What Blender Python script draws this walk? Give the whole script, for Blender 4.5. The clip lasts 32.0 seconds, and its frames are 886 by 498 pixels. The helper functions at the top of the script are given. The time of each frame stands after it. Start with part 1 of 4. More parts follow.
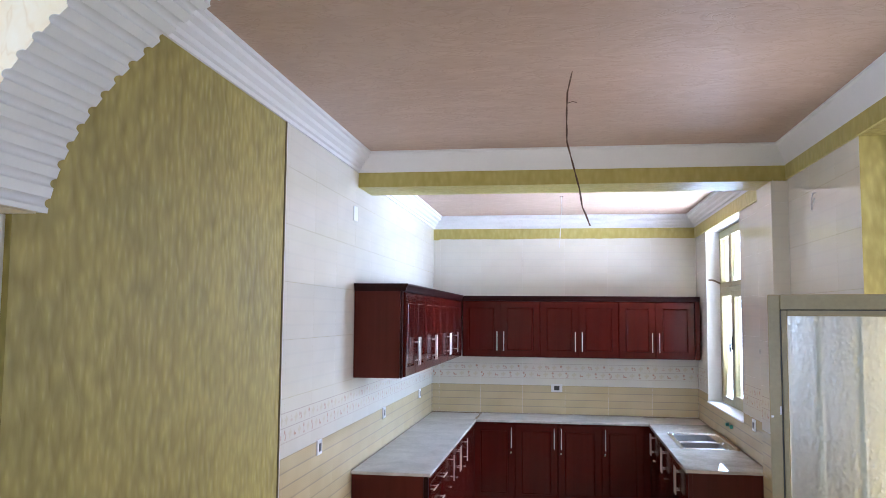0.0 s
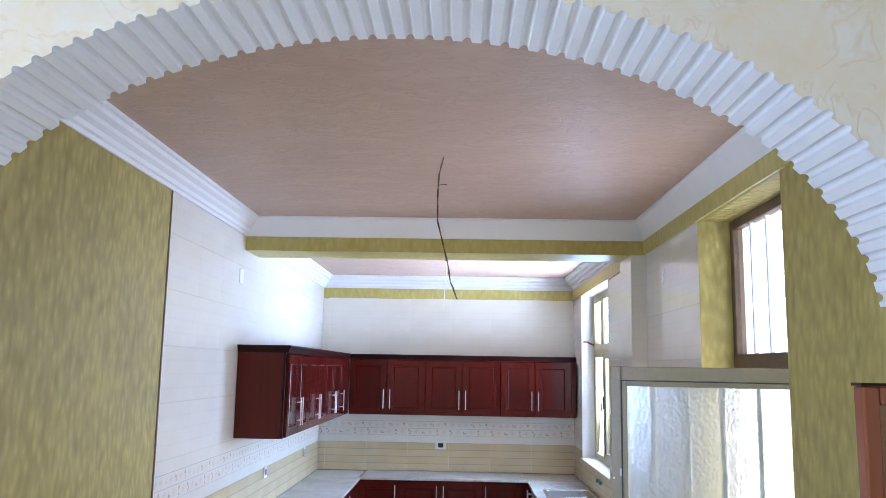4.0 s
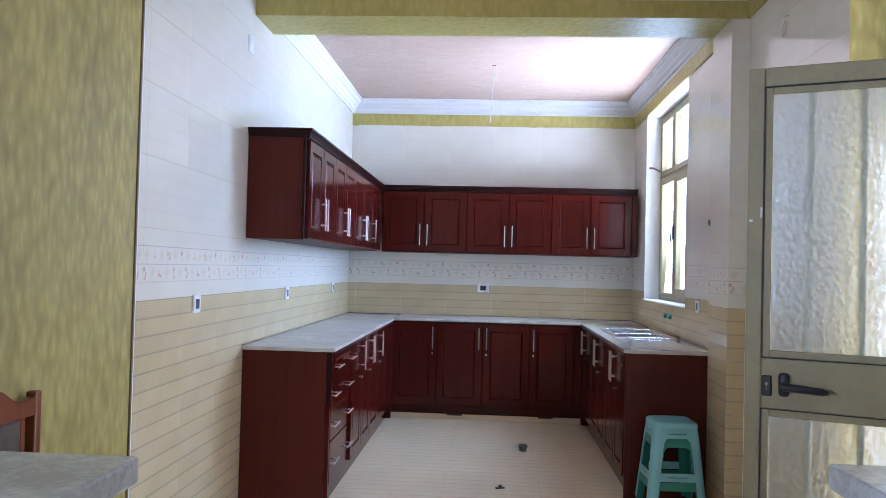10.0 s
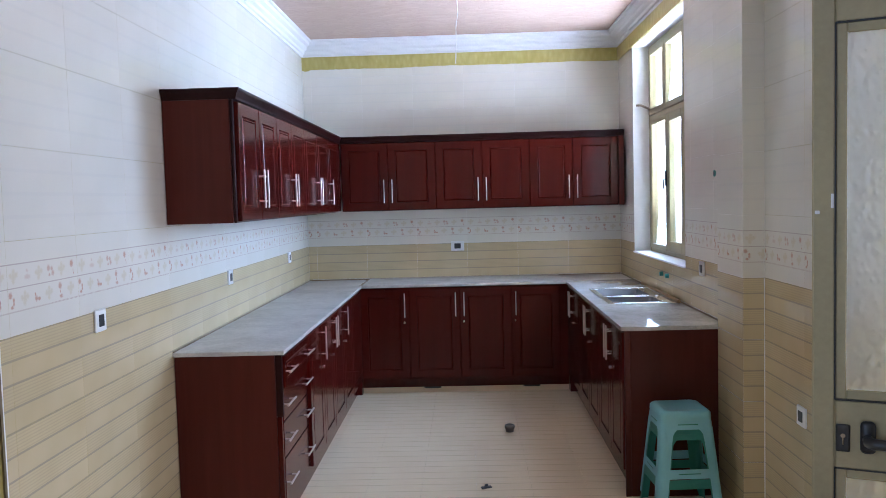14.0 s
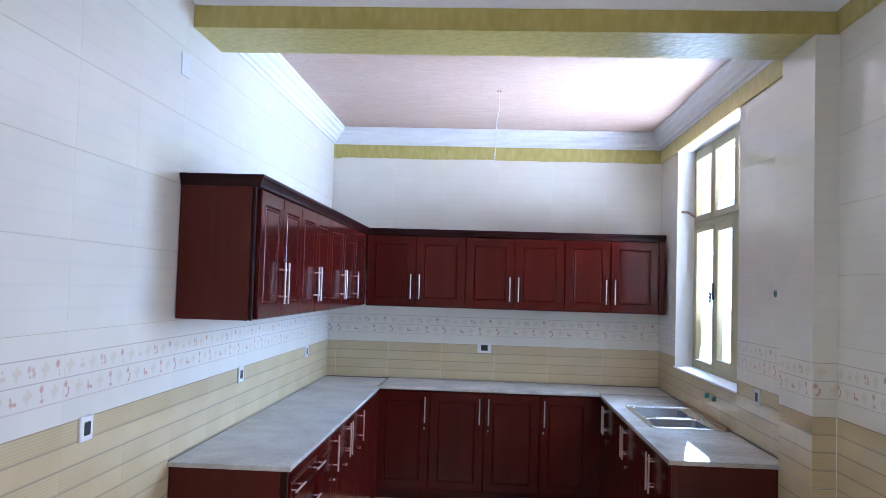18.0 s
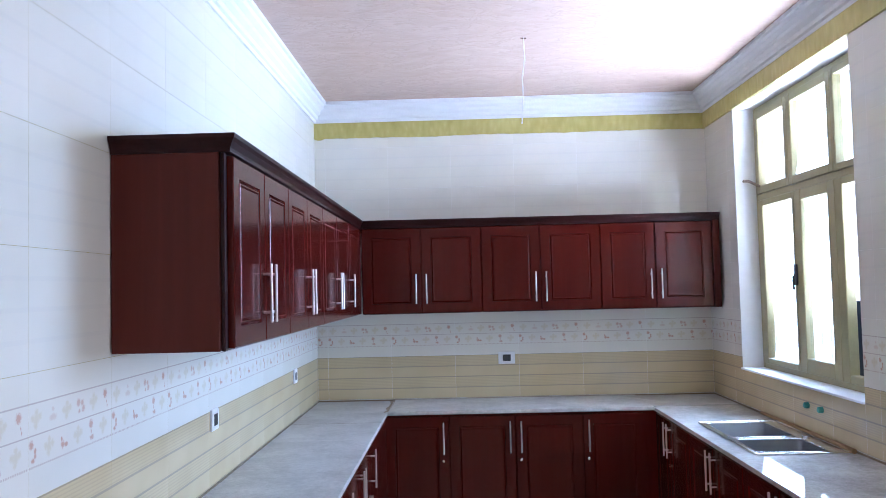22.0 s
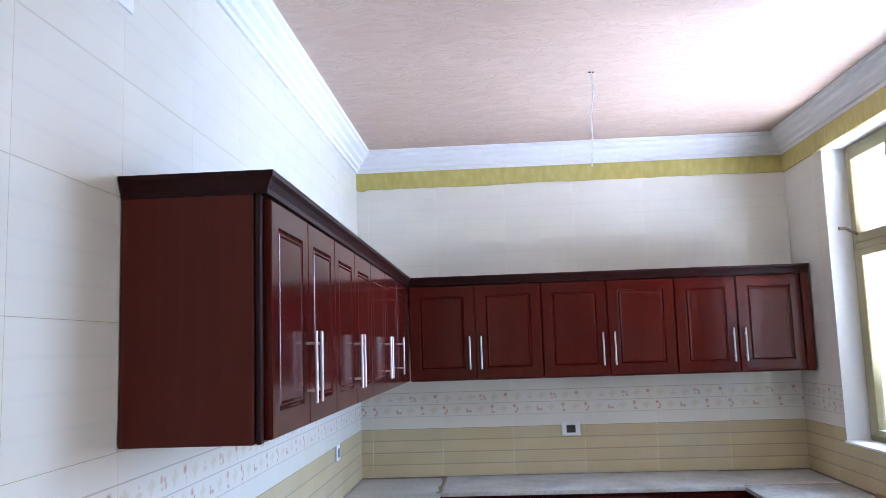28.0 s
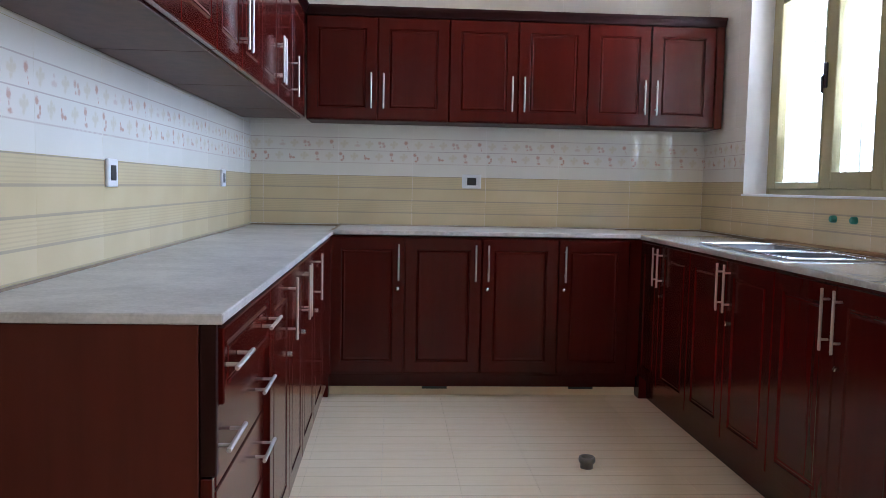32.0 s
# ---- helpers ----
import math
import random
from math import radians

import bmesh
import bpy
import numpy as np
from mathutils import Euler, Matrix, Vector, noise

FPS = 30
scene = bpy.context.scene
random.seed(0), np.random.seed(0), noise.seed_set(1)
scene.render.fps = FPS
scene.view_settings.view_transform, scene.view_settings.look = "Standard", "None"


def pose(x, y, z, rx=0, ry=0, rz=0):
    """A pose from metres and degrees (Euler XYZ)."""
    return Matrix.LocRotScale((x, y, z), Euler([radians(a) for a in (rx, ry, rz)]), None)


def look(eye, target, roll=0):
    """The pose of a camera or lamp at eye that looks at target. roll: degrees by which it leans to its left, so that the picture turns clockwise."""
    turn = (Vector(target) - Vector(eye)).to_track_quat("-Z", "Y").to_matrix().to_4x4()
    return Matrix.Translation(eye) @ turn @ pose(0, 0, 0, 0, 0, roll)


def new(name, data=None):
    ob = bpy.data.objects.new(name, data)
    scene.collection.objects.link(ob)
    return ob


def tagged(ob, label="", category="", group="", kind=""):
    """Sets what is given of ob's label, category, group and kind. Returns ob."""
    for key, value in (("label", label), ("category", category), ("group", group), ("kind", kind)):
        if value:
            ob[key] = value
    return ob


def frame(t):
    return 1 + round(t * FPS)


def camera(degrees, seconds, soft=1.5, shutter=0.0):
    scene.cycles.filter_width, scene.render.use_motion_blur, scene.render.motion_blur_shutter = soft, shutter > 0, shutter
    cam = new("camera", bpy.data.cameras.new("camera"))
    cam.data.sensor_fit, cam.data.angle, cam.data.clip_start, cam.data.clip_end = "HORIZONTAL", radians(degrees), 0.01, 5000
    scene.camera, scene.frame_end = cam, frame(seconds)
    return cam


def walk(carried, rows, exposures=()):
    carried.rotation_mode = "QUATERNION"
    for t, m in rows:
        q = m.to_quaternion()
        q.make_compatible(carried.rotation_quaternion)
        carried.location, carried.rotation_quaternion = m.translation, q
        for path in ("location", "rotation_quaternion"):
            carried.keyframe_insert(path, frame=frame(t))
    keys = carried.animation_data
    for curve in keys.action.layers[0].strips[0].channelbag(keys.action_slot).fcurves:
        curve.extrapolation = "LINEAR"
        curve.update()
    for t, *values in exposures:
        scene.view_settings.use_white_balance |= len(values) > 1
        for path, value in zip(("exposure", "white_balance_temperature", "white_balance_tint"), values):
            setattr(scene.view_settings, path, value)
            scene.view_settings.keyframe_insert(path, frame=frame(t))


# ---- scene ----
cam = camera(57.73, 32.0, 0.6)
ROWS = [
    (0, 0.0109, 0.0404, 1.9637, 94.771, -0.5, 8.426),
    (0.5, 0.0565, -0.0099, 2.0052, 96.199, -0.989, 7.25),
    (1, 0.0935, -0.0941, 2.0461, 97.276, -1.225, 5.738),
    (1.5, 0.1142, -0.2033, 2.0687, 99.625, -1.325, 3.342),
    (2, 0.1473, -0.3578, 2.0672, 99.249, -0.298, 1.325),
    (2.5, 0.1906, -0.4443, 2.0636, 98.283, -0.406, -0.172),
    (3, 0.2039, -0.4141, 2.0608, 98.698, -0.237, 0.198),
    (3.5, 0.1816, -0.3194, 2.0545, 98.55, -0.403, 0.81),
    (5.5, 0.1318, 0.0964, 1.9595, 98.337, -2.228, 2.152),
    (6, 0.1079, 0.197, 1.9302, 98.054, -2.624, 1.227),
    (6.5, 0.0881, 0.2756, 1.8906, 97.361, -2.369, 1.58),
    (7, 0.0723, 0.3506, 1.8382, 96.418, -1.757, 2.351),
    (7.5, 0.0521, 0.4408, 1.769, 94.28, -1.448, 2.487),
    (8, 0.0314, 0.5341, 1.6902, 92.55, -0.867, 1.645),
    (8.5, 0.013, 0.6131, 1.6241, 91.562, -1.408, 0.156),
    (9, 0.0025, 0.6787, 1.5436, 90.801, -1, 0.411),
    (9.5, 0.0076, 0.7648, 1.4606, 90.268, -1.169, 1.667),
    (10, 0.0171, 0.8437, 1.4019, 91.316, -1.464, 3.391),
    (10.5, 0.0429, 0.9328, 1.4214, 90.972, -1.083, 5.293),
    (11, 0.026, 1.0641, 1.4657, 91.012, -1.895, 4.403),
    (11.5, -0.0023, 1.236, 1.496, 90.268, -0.426, 1.774),
    (12, -0.0016, 1.363, 1.5356, 90.971, -1.533, 0.305),
    (12.5, 0.0302, 1.4862, 1.5883, 90.49, -0.872, 3.095),
    (13, 0.0339, 1.5797, 1.6043, 86.473, -3.508, 5.358),
    (13.5, 0.0416, 1.5803, 1.6272, 87.489, -0.83, 3.729),
    (14, 0.0399, 1.5884, 1.629, 86.467, 1.555, 1.681),
    (14.5, 0.0432, 1.5656, 1.7158, 88.798, 0.834, -0.801),
    (16.5, -0.0159, 1.6264, 1.7093, 89.244, 0.011, -1.776),
    (17, -0.0631, 1.7033, 1.716, 90.967, -0.003, -2.55),
    (17.5, -0.0828, 1.7801, 1.7147, 91.039, -0.369, -0.905),
    (18, -0.032, 1.942, 1.7173, 92.673, -1.728, 3.231),
    (18.5, -0.0084, 2.1027, 1.7135, 91.528, -2.179, 4.686),
    (19, -0.1032, 2.2888, 1.716, 92.253, -2.041, 3.425),
    (19.5, -0.1793, 2.4287, 1.7111, 90.97, -1.587, 2.484),
    (20, -0.2069, 2.5527, 1.7011, 91.17, -1.436, 4.889),
    (20.5, -0.2194, 2.6796, 1.7048, 93.488, -1.583, 11.284),
    (21, -0.2455, 2.8362, 1.7178, 92.21, -1.415, 13.245),
    (21.5, -0.2737, 2.9109, 1.7026, 92.973, -1.375, 7.618),
    (22, -0.3729, 3.0537, 1.7125, 92.789, 1.379, 1.188),
    (22.5, -0.4181, 3.1537, 1.7126, 91.113, 1.295, -4.205),
    (23, -0.4158, 3.2874, 1.7054, 90.15, 1.827, -4.883),
    (23.5, -0.3654, 3.3837, 1.7203, 92.449, 1.524, -3.871),
    (24, -0.3761, 3.4413, 1.7181, 93.497, 0.646, -6.184),
    (24.5, -0.4313, 3.496, 1.7215, 94.132, 1.589, -10.269),
    (26.5, -0.5665, 3.5617, 1.7893, 96.972, 2.822, -10.711),
    (27, -0.5491, 3.5746, 1.7993, 96.554, 2.424, -5.231),
    (27.5, -0.5377, 3.5502, 1.7886, 96.563, 2.065, 0.844),
    (28, -0.5144, 3.5403, 1.7542, 96.918, 1.854, 3.659),
    (28.5, -0.5123, 3.5673, 1.7067, 95.452, 1.301, 2.906),
    (29, -0.5216, 3.6063, 1.6495, 93.825, -0.227, 3.051),
    (29.5, -0.5244, 3.6312, 1.5919, 91.589, -1.374, 4.636),
    (30, -0.5354, 3.6699, 1.513, 89.987, -1.301, 6.652),
    (30.5, -0.5453, 3.7325, 1.4398, 87.485, -0.959, 4.492),
    (31, -0.5474, 3.7739, 1.3652, 86.301, -1.402, 1.805),
    (31.5, -0.5385, 3.812, 1.2714, 85.662, -1.086, -0.832),
    (32, -0.5372, 3.844, 1.1743, 85.568, -1.108, -3.579),
]
walk(cam, [(t, pose(*row)) for t, *row in ROWS], [(0.0, -0.05, 5620, 20), (1.0, -0.02, 5540, 20), (2.2, 0.1, 5370, 20), (5.0, 0.0, 5270, 20), (9.0, -0.16, 5220, 20), (11.0, -0.12, 5220, 20), (12.0, -0.1, 5220, 20), (13.5, -0.35, 5370, 20), (15.5, -0.2, 5270, 20), (18.0, -0.2, 5150, 20), (21.0, -0.16, 5150, 20), (24.0, -0.2, 5150, 20), (27.0, -0.04, 5250, 20), (28.5, -0.3, 5600, 20), (30.0, -0.33, 5850, 20), (31.0, -0.36, 5680, 20)])

# ---- light ----
world = bpy.data.worlds.new("world")
scene.world = world
world.use_nodes = True
wn = world.node_tree.nodes
sky = wn.new("ShaderNodeTexSky")
sky.sky_type = "NISHITA"
sky.sun_disc = False
sky.sun_elevation = radians(58)
sky.sun_rotation = radians(-12)
wn["Background"].inputs["Strength"].default_value = 0.15
world.node_tree.links.new(sky.outputs[0], wn["Background"].inputs["Color"])

sun = new("sun", bpy.data.lights.new("sun", "SUN"))
sun.data.energy, sun.data.angle, sun.data.color = 5.0, radians(0.6), (1.0, 0.95, 0.87)
sun.matrix_world = look((-1.2, 5.5, 9.0), (0, 0, 0))


def window_light(name, eye, target, size_x, size_y, power, colour, spread=180):
    """An area lamp that stands in for the daylight through one opening."""
    lamp = new(name, bpy.data.lights.new(name, "AREA"))
    lamp.data.shape, lamp.data.size, lamp.data.size_y = "RECTANGLE", size_x, size_y
    lamp.data.energy, lamp.data.color = power, colour
    lamp.data.spread = radians(spread)
    lamp.matrix_world = look(eye, target)
    return lamp


# sunlit ground throws light up through the window, the open sky lights the room through it
window_light("window_ground_light", (1.99, 7.44, 1.60), (1.53, 7.44, 2.50), 1.5, 0.72, 215, (0.80, 0.90, 1.0), 116)
window_light("window_sky_light", (1.73, 7.44, 1.98), (-1.40, 5.60, 1.25), 1.45, 1.55, 100, (0.60, 0.80, 1.0), 130)
window_light("doorway_light", (1.745, 3.61, 1.43), (0, 3.61, 1.43), 1.15, 2.8, 28, (0.96, 0.96, 0.95))
# unseen fill lamp for the room behind the arch, in a made-up opening
window_light("living_window_light", (-3.45, -0.9, 1.6), (0, -0.9, 2.2), 2.3, 1.7, 150, (0.66, 0.83, 1.0))

# ---- materials ----


class Mat:
    """A node material with short-hand links."""

    def __init__(self, name, rough=0.5, metal=0.0):
        self.m = bpy.data.materials.new(name)
        self.m.use_nodes = True
        self.t = self.m.node_tree
        self.b = self.t.nodes["Principled BSDF"]
        self.b.inputs["Roughness"].default_value = rough
        self.b.inputs["Metallic"].default_value = metal

    def node(self, kind, operation="", data_type="", blend_type="", noise_dimensions="", feature=""):
        n = self.t.nodes.new(kind)
        if operation:
            n.operation = operation
        if data_type:
            n.data_type = data_type
        if blend_type:
            n.blend_type = blend_type
        if noise_dimensions:
            n.noise_dimensions = noise_dimensions
        if feature:
            n.feature = feature
        return n

    def link(self, a, b):
        self.t.links.new(a, b)

    def put(self, socket, value):
        if isinstance(value, (int, float, tuple)):
            socket.default_value = value
        else:
            self.link(value, socket)

    def math(self, op, a, b=0.0, c=0.0):
        n = self.node("ShaderNodeMath", operation=op)
        for s, v in zip(n.inputs, (a, b, c)):
            self.put(s, v)
        return n.outputs[0]

    def coords(self, kind="Object", scale=(1, 1, 1)):
        c = self.node("ShaderNodeTexCoord").outputs[kind] if kind != "World" else self.node("ShaderNodeNewGeometry").outputs["Position"]
        m = self.node("ShaderNodeMapping")
        m.inputs["Scale"].default_value = scale
        self.link(c, m.inputs[0])
        return m.outputs[0]

    def noise(self, vec, scale, detail=3.0, rough=0.5, distort=0.0):
        n = self.node("ShaderNodeTexNoise")
        self.link(vec, n.inputs["Vector"])
        for k, v in (("Scale", scale), ("Detail", detail), ("Roughness", rough), ("Distortion", distort)):
            n.inputs[k].default_value = v
        return n.outputs["Fac"]

    def ramp(self, fac, *stops):
        n = self.node("ShaderNodeValToRGB")
        e = n.color_ramp.elements
        while len(e) < len(stops):
            e.new(0.5)
        for el, (p, c) in zip(e, stops):
            el.position, el.color = p, (*c, 1) if len(c) == 3 else c
        self.put(n.inputs[0], fac)
        return n.outputs[0]

    def mix(self, fac, a, b, mode="MIX"):
        n = self.node("ShaderNodeMix", data_type="RGBA", blend_type=mode)
        for s, v in ((n.inputs[0], fac), (n.inputs[6], a), (n.inputs[7], b)):
            self.put(s, (*v, 1) if isinstance(v, tuple) and len(v) == 3 else v)
        return n.outputs[2]

    def base(self, c):
        self.put(self.b.inputs["Base Color"], (*c, 1) if isinstance(c, tuple) and len(c) == 3 else c)
        return self

    def bump(self, height, strength=0.3, distance=0.01):
        n = self.node("ShaderNodeBump")
        n.inputs["Strength"].default_value, n.inputs["Distance"].default_value = strength, distance
        self.link(height, n.inputs["Height"])
        self.link(n.outputs[0], self.b.inputs["Normal"])
        return self

    def rough(self, value):
        self.put(self.b.inputs["Roughness"], value)
        return self

    def xyz(self, vec):
        n = self.node("ShaderNodeSeparateXYZ")
        self.link(vec, n.inputs[0])
        return n.outputs


def m_wallpaper(name, lo, hi, relief=0.85, gloss=0.4):
    """Painted render combed into short upright lumps."""
    m = Mat(name, 0.5)
    cell = m.node("ShaderNodeTexVoronoi", feature="SMOOTH_F1")
    warp = m.node("ShaderNodeVectorMath", operation="MULTIPLY_ADD")
    bend = m.node("ShaderNodeTexNoise")
    m.link(m.coords("World", (1, 1, 0.5)), bend.inputs["Vector"])
    bend.inputs["Scale"].default_value = 9
    m.link(bend.outputs["Color"], warp.inputs[0])
    warp.inputs[1].default_value = (0.03, 0.03, 0.03)
    m.link(m.coords("World", (1, 1, 0.45)), warp.inputs[2])
    m.link(warp.outputs[0], cell.inputs["Vector"])
    cell.inputs["Scale"].default_value = 31
    lump = m.math("SUBTRACT", 1.0, cell.outputs["Distance"])
    a = m.math("MULTIPLY_ADD", m.noise(m.coords("World", (1, 1, 0.50)), 18, 2, 0.45, 0.8), 0.32, m.math("MULTIPLY", lump, 0.68))
    w = m.noise(m.coords("World", (1, 1, 0.6)), 2.2, 3)
    s = m.noise(m.coords("World", (1, 1, 0.30)), 62, 2)
    k = m.math("ADD", m.math("MULTIPLY", a, 0.55), m.math("MULTIPLY_ADD", w, 0.33, m.math("MULTIPLY", s, 0.12)))
    m.base(m.ramp(k, (0.32, lo), (0.68, hi)))
    m.b.inputs["Specular IOR Level"].default_value = 0.25
    m.bump(m.math("MULTIPLY_ADD", s, 0.04, a), relief, 0.013)
    return m.rough(m.math("MULTIPLY_ADD", w, 0.2, gloss)).m


def m_swirl(name, lo, hi, line, scale, bump, stretch=(1, 1, 1), rough=0.6):
    """Plaster worked with a trowel: soft swirls parted by thin wavy creases."""
    m = Mat(name, rough)
    v = m.coords("World", stretch)
    k = m.noise(v, scale, 3, 0.5, 2.2)
    big = m.noise(m.coords("World"), 1.3, 3)
    ridge = m.math("ABSOLUTE", m.math("SUBTRACT", m.noise(v, scale * 1.7, 2, 0.55, 1.8), 0.5))
    crease = m.node("ShaderNodeMapRange")
    m.link(ridge, crease.inputs[0])
    for q, val in ((1, 0.0), (2, 0.045), (3, 1.0), (4, 0.0)):
        crease.inputs[q].default_value = val
    crease = m.math("MULTIPLY", crease.outputs[0], m.math("GREATER_THAN", k, 0.46))
    fine = m.noise(v, scale * 6, 3, 0.6, 1.0)
    soft = m.math("MULTIPLY_ADD", fine, 0.2, m.math("MULTIPLY_ADD", big, 0.3, m.math("MULTIPLY", k, 0.5)))
    # creases are darkened in the colour as well as sunk by the bump
    m.base(m.mix(m.math("MULTIPLY", crease, 0.38), m.ramp(soft, (0.36, lo), (0.62, hi)), line))
    m.bump(m.math("SUBTRACT", soft, m.math("MULTIPLY", crease, 0.12)), bump, 0.010)
    return m.m


def m_tile(name, kind):
    """Glazed wall tile, 0.45 x 0.30 m; object x runs along the tile, z up it."""
    m = Mat(name, 0.12)
    m.b.inputs["Specular IOR Level"].default_value = 0.8
    v = m.coords("Object")
    x, y, z = m.xyz(v)
    wob = m.noise(v, 9, 2)
    soft = m.noise(v, 3.2, 2)
    rnd = m.node("ShaderNodeObjectInfo").outputs["Random"]

    def line(at, half):
        return m.math("LESS_THAN", m.math("ABSOLUTE", m.math("SUBTRACT", z, at)), half)

    def spot(u, w, cx, cy, r, ragged, squash=1.0):
        """A soft-edged painted dot round (cx, cy)."""
        r, cx, cy = r * 1.25, cx * 1.2, cy * 1.15
        a = m.math("MULTIPLY", m.math("SUBTRACT", u, cx), squash)
        b = m.math("SUBTRACT", w, cy)
        d = m.math("SQRT", m.math("ADD", m.math("MULTIPLY", a, a), m.math("MULTIPLY", b, b)))
        d = m.math("ADD", d, m.math("MULTIPLY", m.math("SUBTRACT", ragged, 0.5), r * 1.9))
        return m.math("MULTIPLY", m.math("SUBTRACT", r * 1.2, d), 1.5 / r)

    def clamp(v):
        n = m.node("ShaderNodeClamp")
        m.link(v, n.inputs[0])
        return n.outputs[0]

    if kind == "yellow":
        col = m.ramp(soft, (0.3, (0.575, 0.46, 0.265)), (0.7, (0.655, 0.535, 0.325)))
        saw = m.math("FRACT", m.math("DIVIDE", z, 0.15))
        striped = m.math("GREATER_THAN", saw, 0.5)
        fine = m.math("GREATER_THAN", m.math("FRACT", m.math("MULTIPLY", z, 93.33)), 0.62)
        col = m.mix(m.math("MULTIPLY", m.math("MULTIPLY", striped, fine), 0.20), col, (0.34, 0.29, 0.20))
        edge = m.math("FRACT", m.math("DIVIDE", m.math("ADD", z, 0.004), 0.075))
        col = m.mix(m.math("MULTIPLY", m.math("LESS_THAN", edge, 0.10), 0.54), col, (0.27, 0.25, 0.21))
    else:
        col = m.ramp(soft, (0.3, (0.775, 0.74, 0.655)), (0.7, (0.82, 0.785, 0.705)))
        edge = m.math("FRACT", m.math("DIVIDE", m.math("ADD", z, 0.006), 0.075))
        if kind == "white":
            band = m.math("MULTIPLY", m.math("LESS_THAN", edge, 0.16), 0.08)
            col = m.mix(band, col, (0.52, 0.52, 0.53))
        else:
            ragged = m.noise(v, 190, 3, 0.6, 0.8)
            zone = m.math("MULTIPLY", m.math("GREATER_THAN", z, 0.076), m.math("LESS_THAN", z, 0.226))
            col = m.mix(m.math("MULTIPLY", zone, 0.4), col, (0.80, 0.75, 0.68))
            for foot, shift in ((0.150, 0.4125), (0.075, 0.4725)):
                upper = foot > 0.1
                cell = m.math("DIVIDE", m.math("ADD", m.math("SUBTRACT", x, shift), 0.0377 + 6 * 0.0754), 0.0754)
                u = m.math("MULTIPLY", m.math("SUBTRACT", m.math("FRACT", cell), 0.5), 0.0754)
                which = m.math("FLOOR", m.math("MODULO", cell, 6.0))
                w = m.math("SUBTRACT", z, foot + 0.0375)
                here = m.math("LESS_THAN", m.math("ABSOLUTE", w), 0.034)

                def only(k, ink):
                    return m.math("MULTIPLY", clamp(ink), m.math("MULTIPLY", here, m.math("COMPARE", which, float(k), 0.1)))

                def either(*inks):
                    out = inks[0]
                    for other in inks[1:]:
                        out = m.math("MAXIMUM", out, other)
                    return out

                odd = m.math("GREATER_THAN", m.math("MODULO", which, 2.0), 0.5)
                petals = either(spot(u, w, 0.0, 0.0, 0.012, ragged), spot(u, w, 0.013, 0.004, 0.008, ragged), spot(u, w, -0.013, 0.002, 0.008, ragged), spot(u, w, 0.001, 0.014, 0.007, ragged), spot(u, w, -0.002, -0.014, 0.007, ragged))
                pale = m.math("MULTIPLY", clamp(petals), m.math("MULTIPLY", odd, here))
                col = m.mix(m.math("MULTIPLY", pale, 0.46), col, (0.66, 0.56, 0.36))
                if upper:
                    bloom = either(spot(u, w, -0.002, 0.012, 0.0105, ragged), spot(u, w, 0.006, -0.010, 0.004, ragged, 2.0), spot(u, w, 0.009, -0.020, 0.004, ragged, 2.0))
                    twin = either(spot(u, w, -0.010, 0.008, 0.009, ragged), spot(u, w, 0.008, 0.006, 0.007, ragged), spot(u, w, 0.013, -0.008, 0.008, ragged), spot(u, w, -0.006, -0.012, 0.005, ragged))
                    basket = either(spot(u, w, 0.004, -0.006, 0.007, ragged, 0.45), spot(u, w, 0.004, 0.012, 0.005, ragged))
                    strong, mild = only(0, bloom), m.math("MAXIMUM", m.math("MULTIPLY", only(4, twin), 0.75), m.math("MULTIPLY", only(2, basket), 0.4))
                else:
                    comma = either(spot(u, w, -0.006, 0.014, 0.009, ragged), spot(u, w, 0.008, 0.000, 0.006, ragged, 1.2), spot(u, w, 0.008, -0.011, 0.006, ragged, 1.2), spot(u, w, 0.000, -0.019, 0.005, ragged, 0.7))
                    sprig = either(spot(u, w, -0.010, 0.004, 0.006, ragged, 1.6), spot(u, w, -0.006, -0.008, 0.008, ragged), spot(u, w, 0.009, -0.010, 0.005, ragged, 0.6))
                    stalk = either(spot(u, w, 0.0, 0.014, 0.010, ragged), spot(u, w, 0.001, -0.004, 0.005, ragged, 2.0), spot(u, w, 0.004, -0.018, 0.006, ragged, 0.6))
                    strong, mild = only(0, comma), m.math("MAXIMUM", only(2, sprig), m.math("MULTIPLY", only(4, stalk), 0.9))
                col = m.mix(m.math("MULTIPLY", m.math("MAXIMUM", strong, mild), 0.62), col, (0.50, 0.17, 0.085))
            dots = m.math("GREATER_THAN", m.math("FRACT", m.math("MULTIPLY", x, 105.0)), 0.4)
            col = m.mix(m.math("MULTIPLY", m.math("MAXIMUM", line(0.150, 0.0018), line(0.226, 0.0020)), 0.6), col, (0.44, 0.34, 0.31))
            col = m.mix(m.math("MULTIPLY", m.math("MULTIPLY", line(0.075, 0.0026), dots), 0.6), col, (0.50, 0.35, 0.30))
    col = m.mix(m.math("MULTIPLY", rnd, 0.05), col, (0.5, 0.48, 0.42))
    m.base(col)
    m.rough(m.math("MULTIPLY_ADD", wob, 0.05, 0.02))
    m.bump(m.noise(v, 5, 2), 0.015, 0.01)
    return m.m


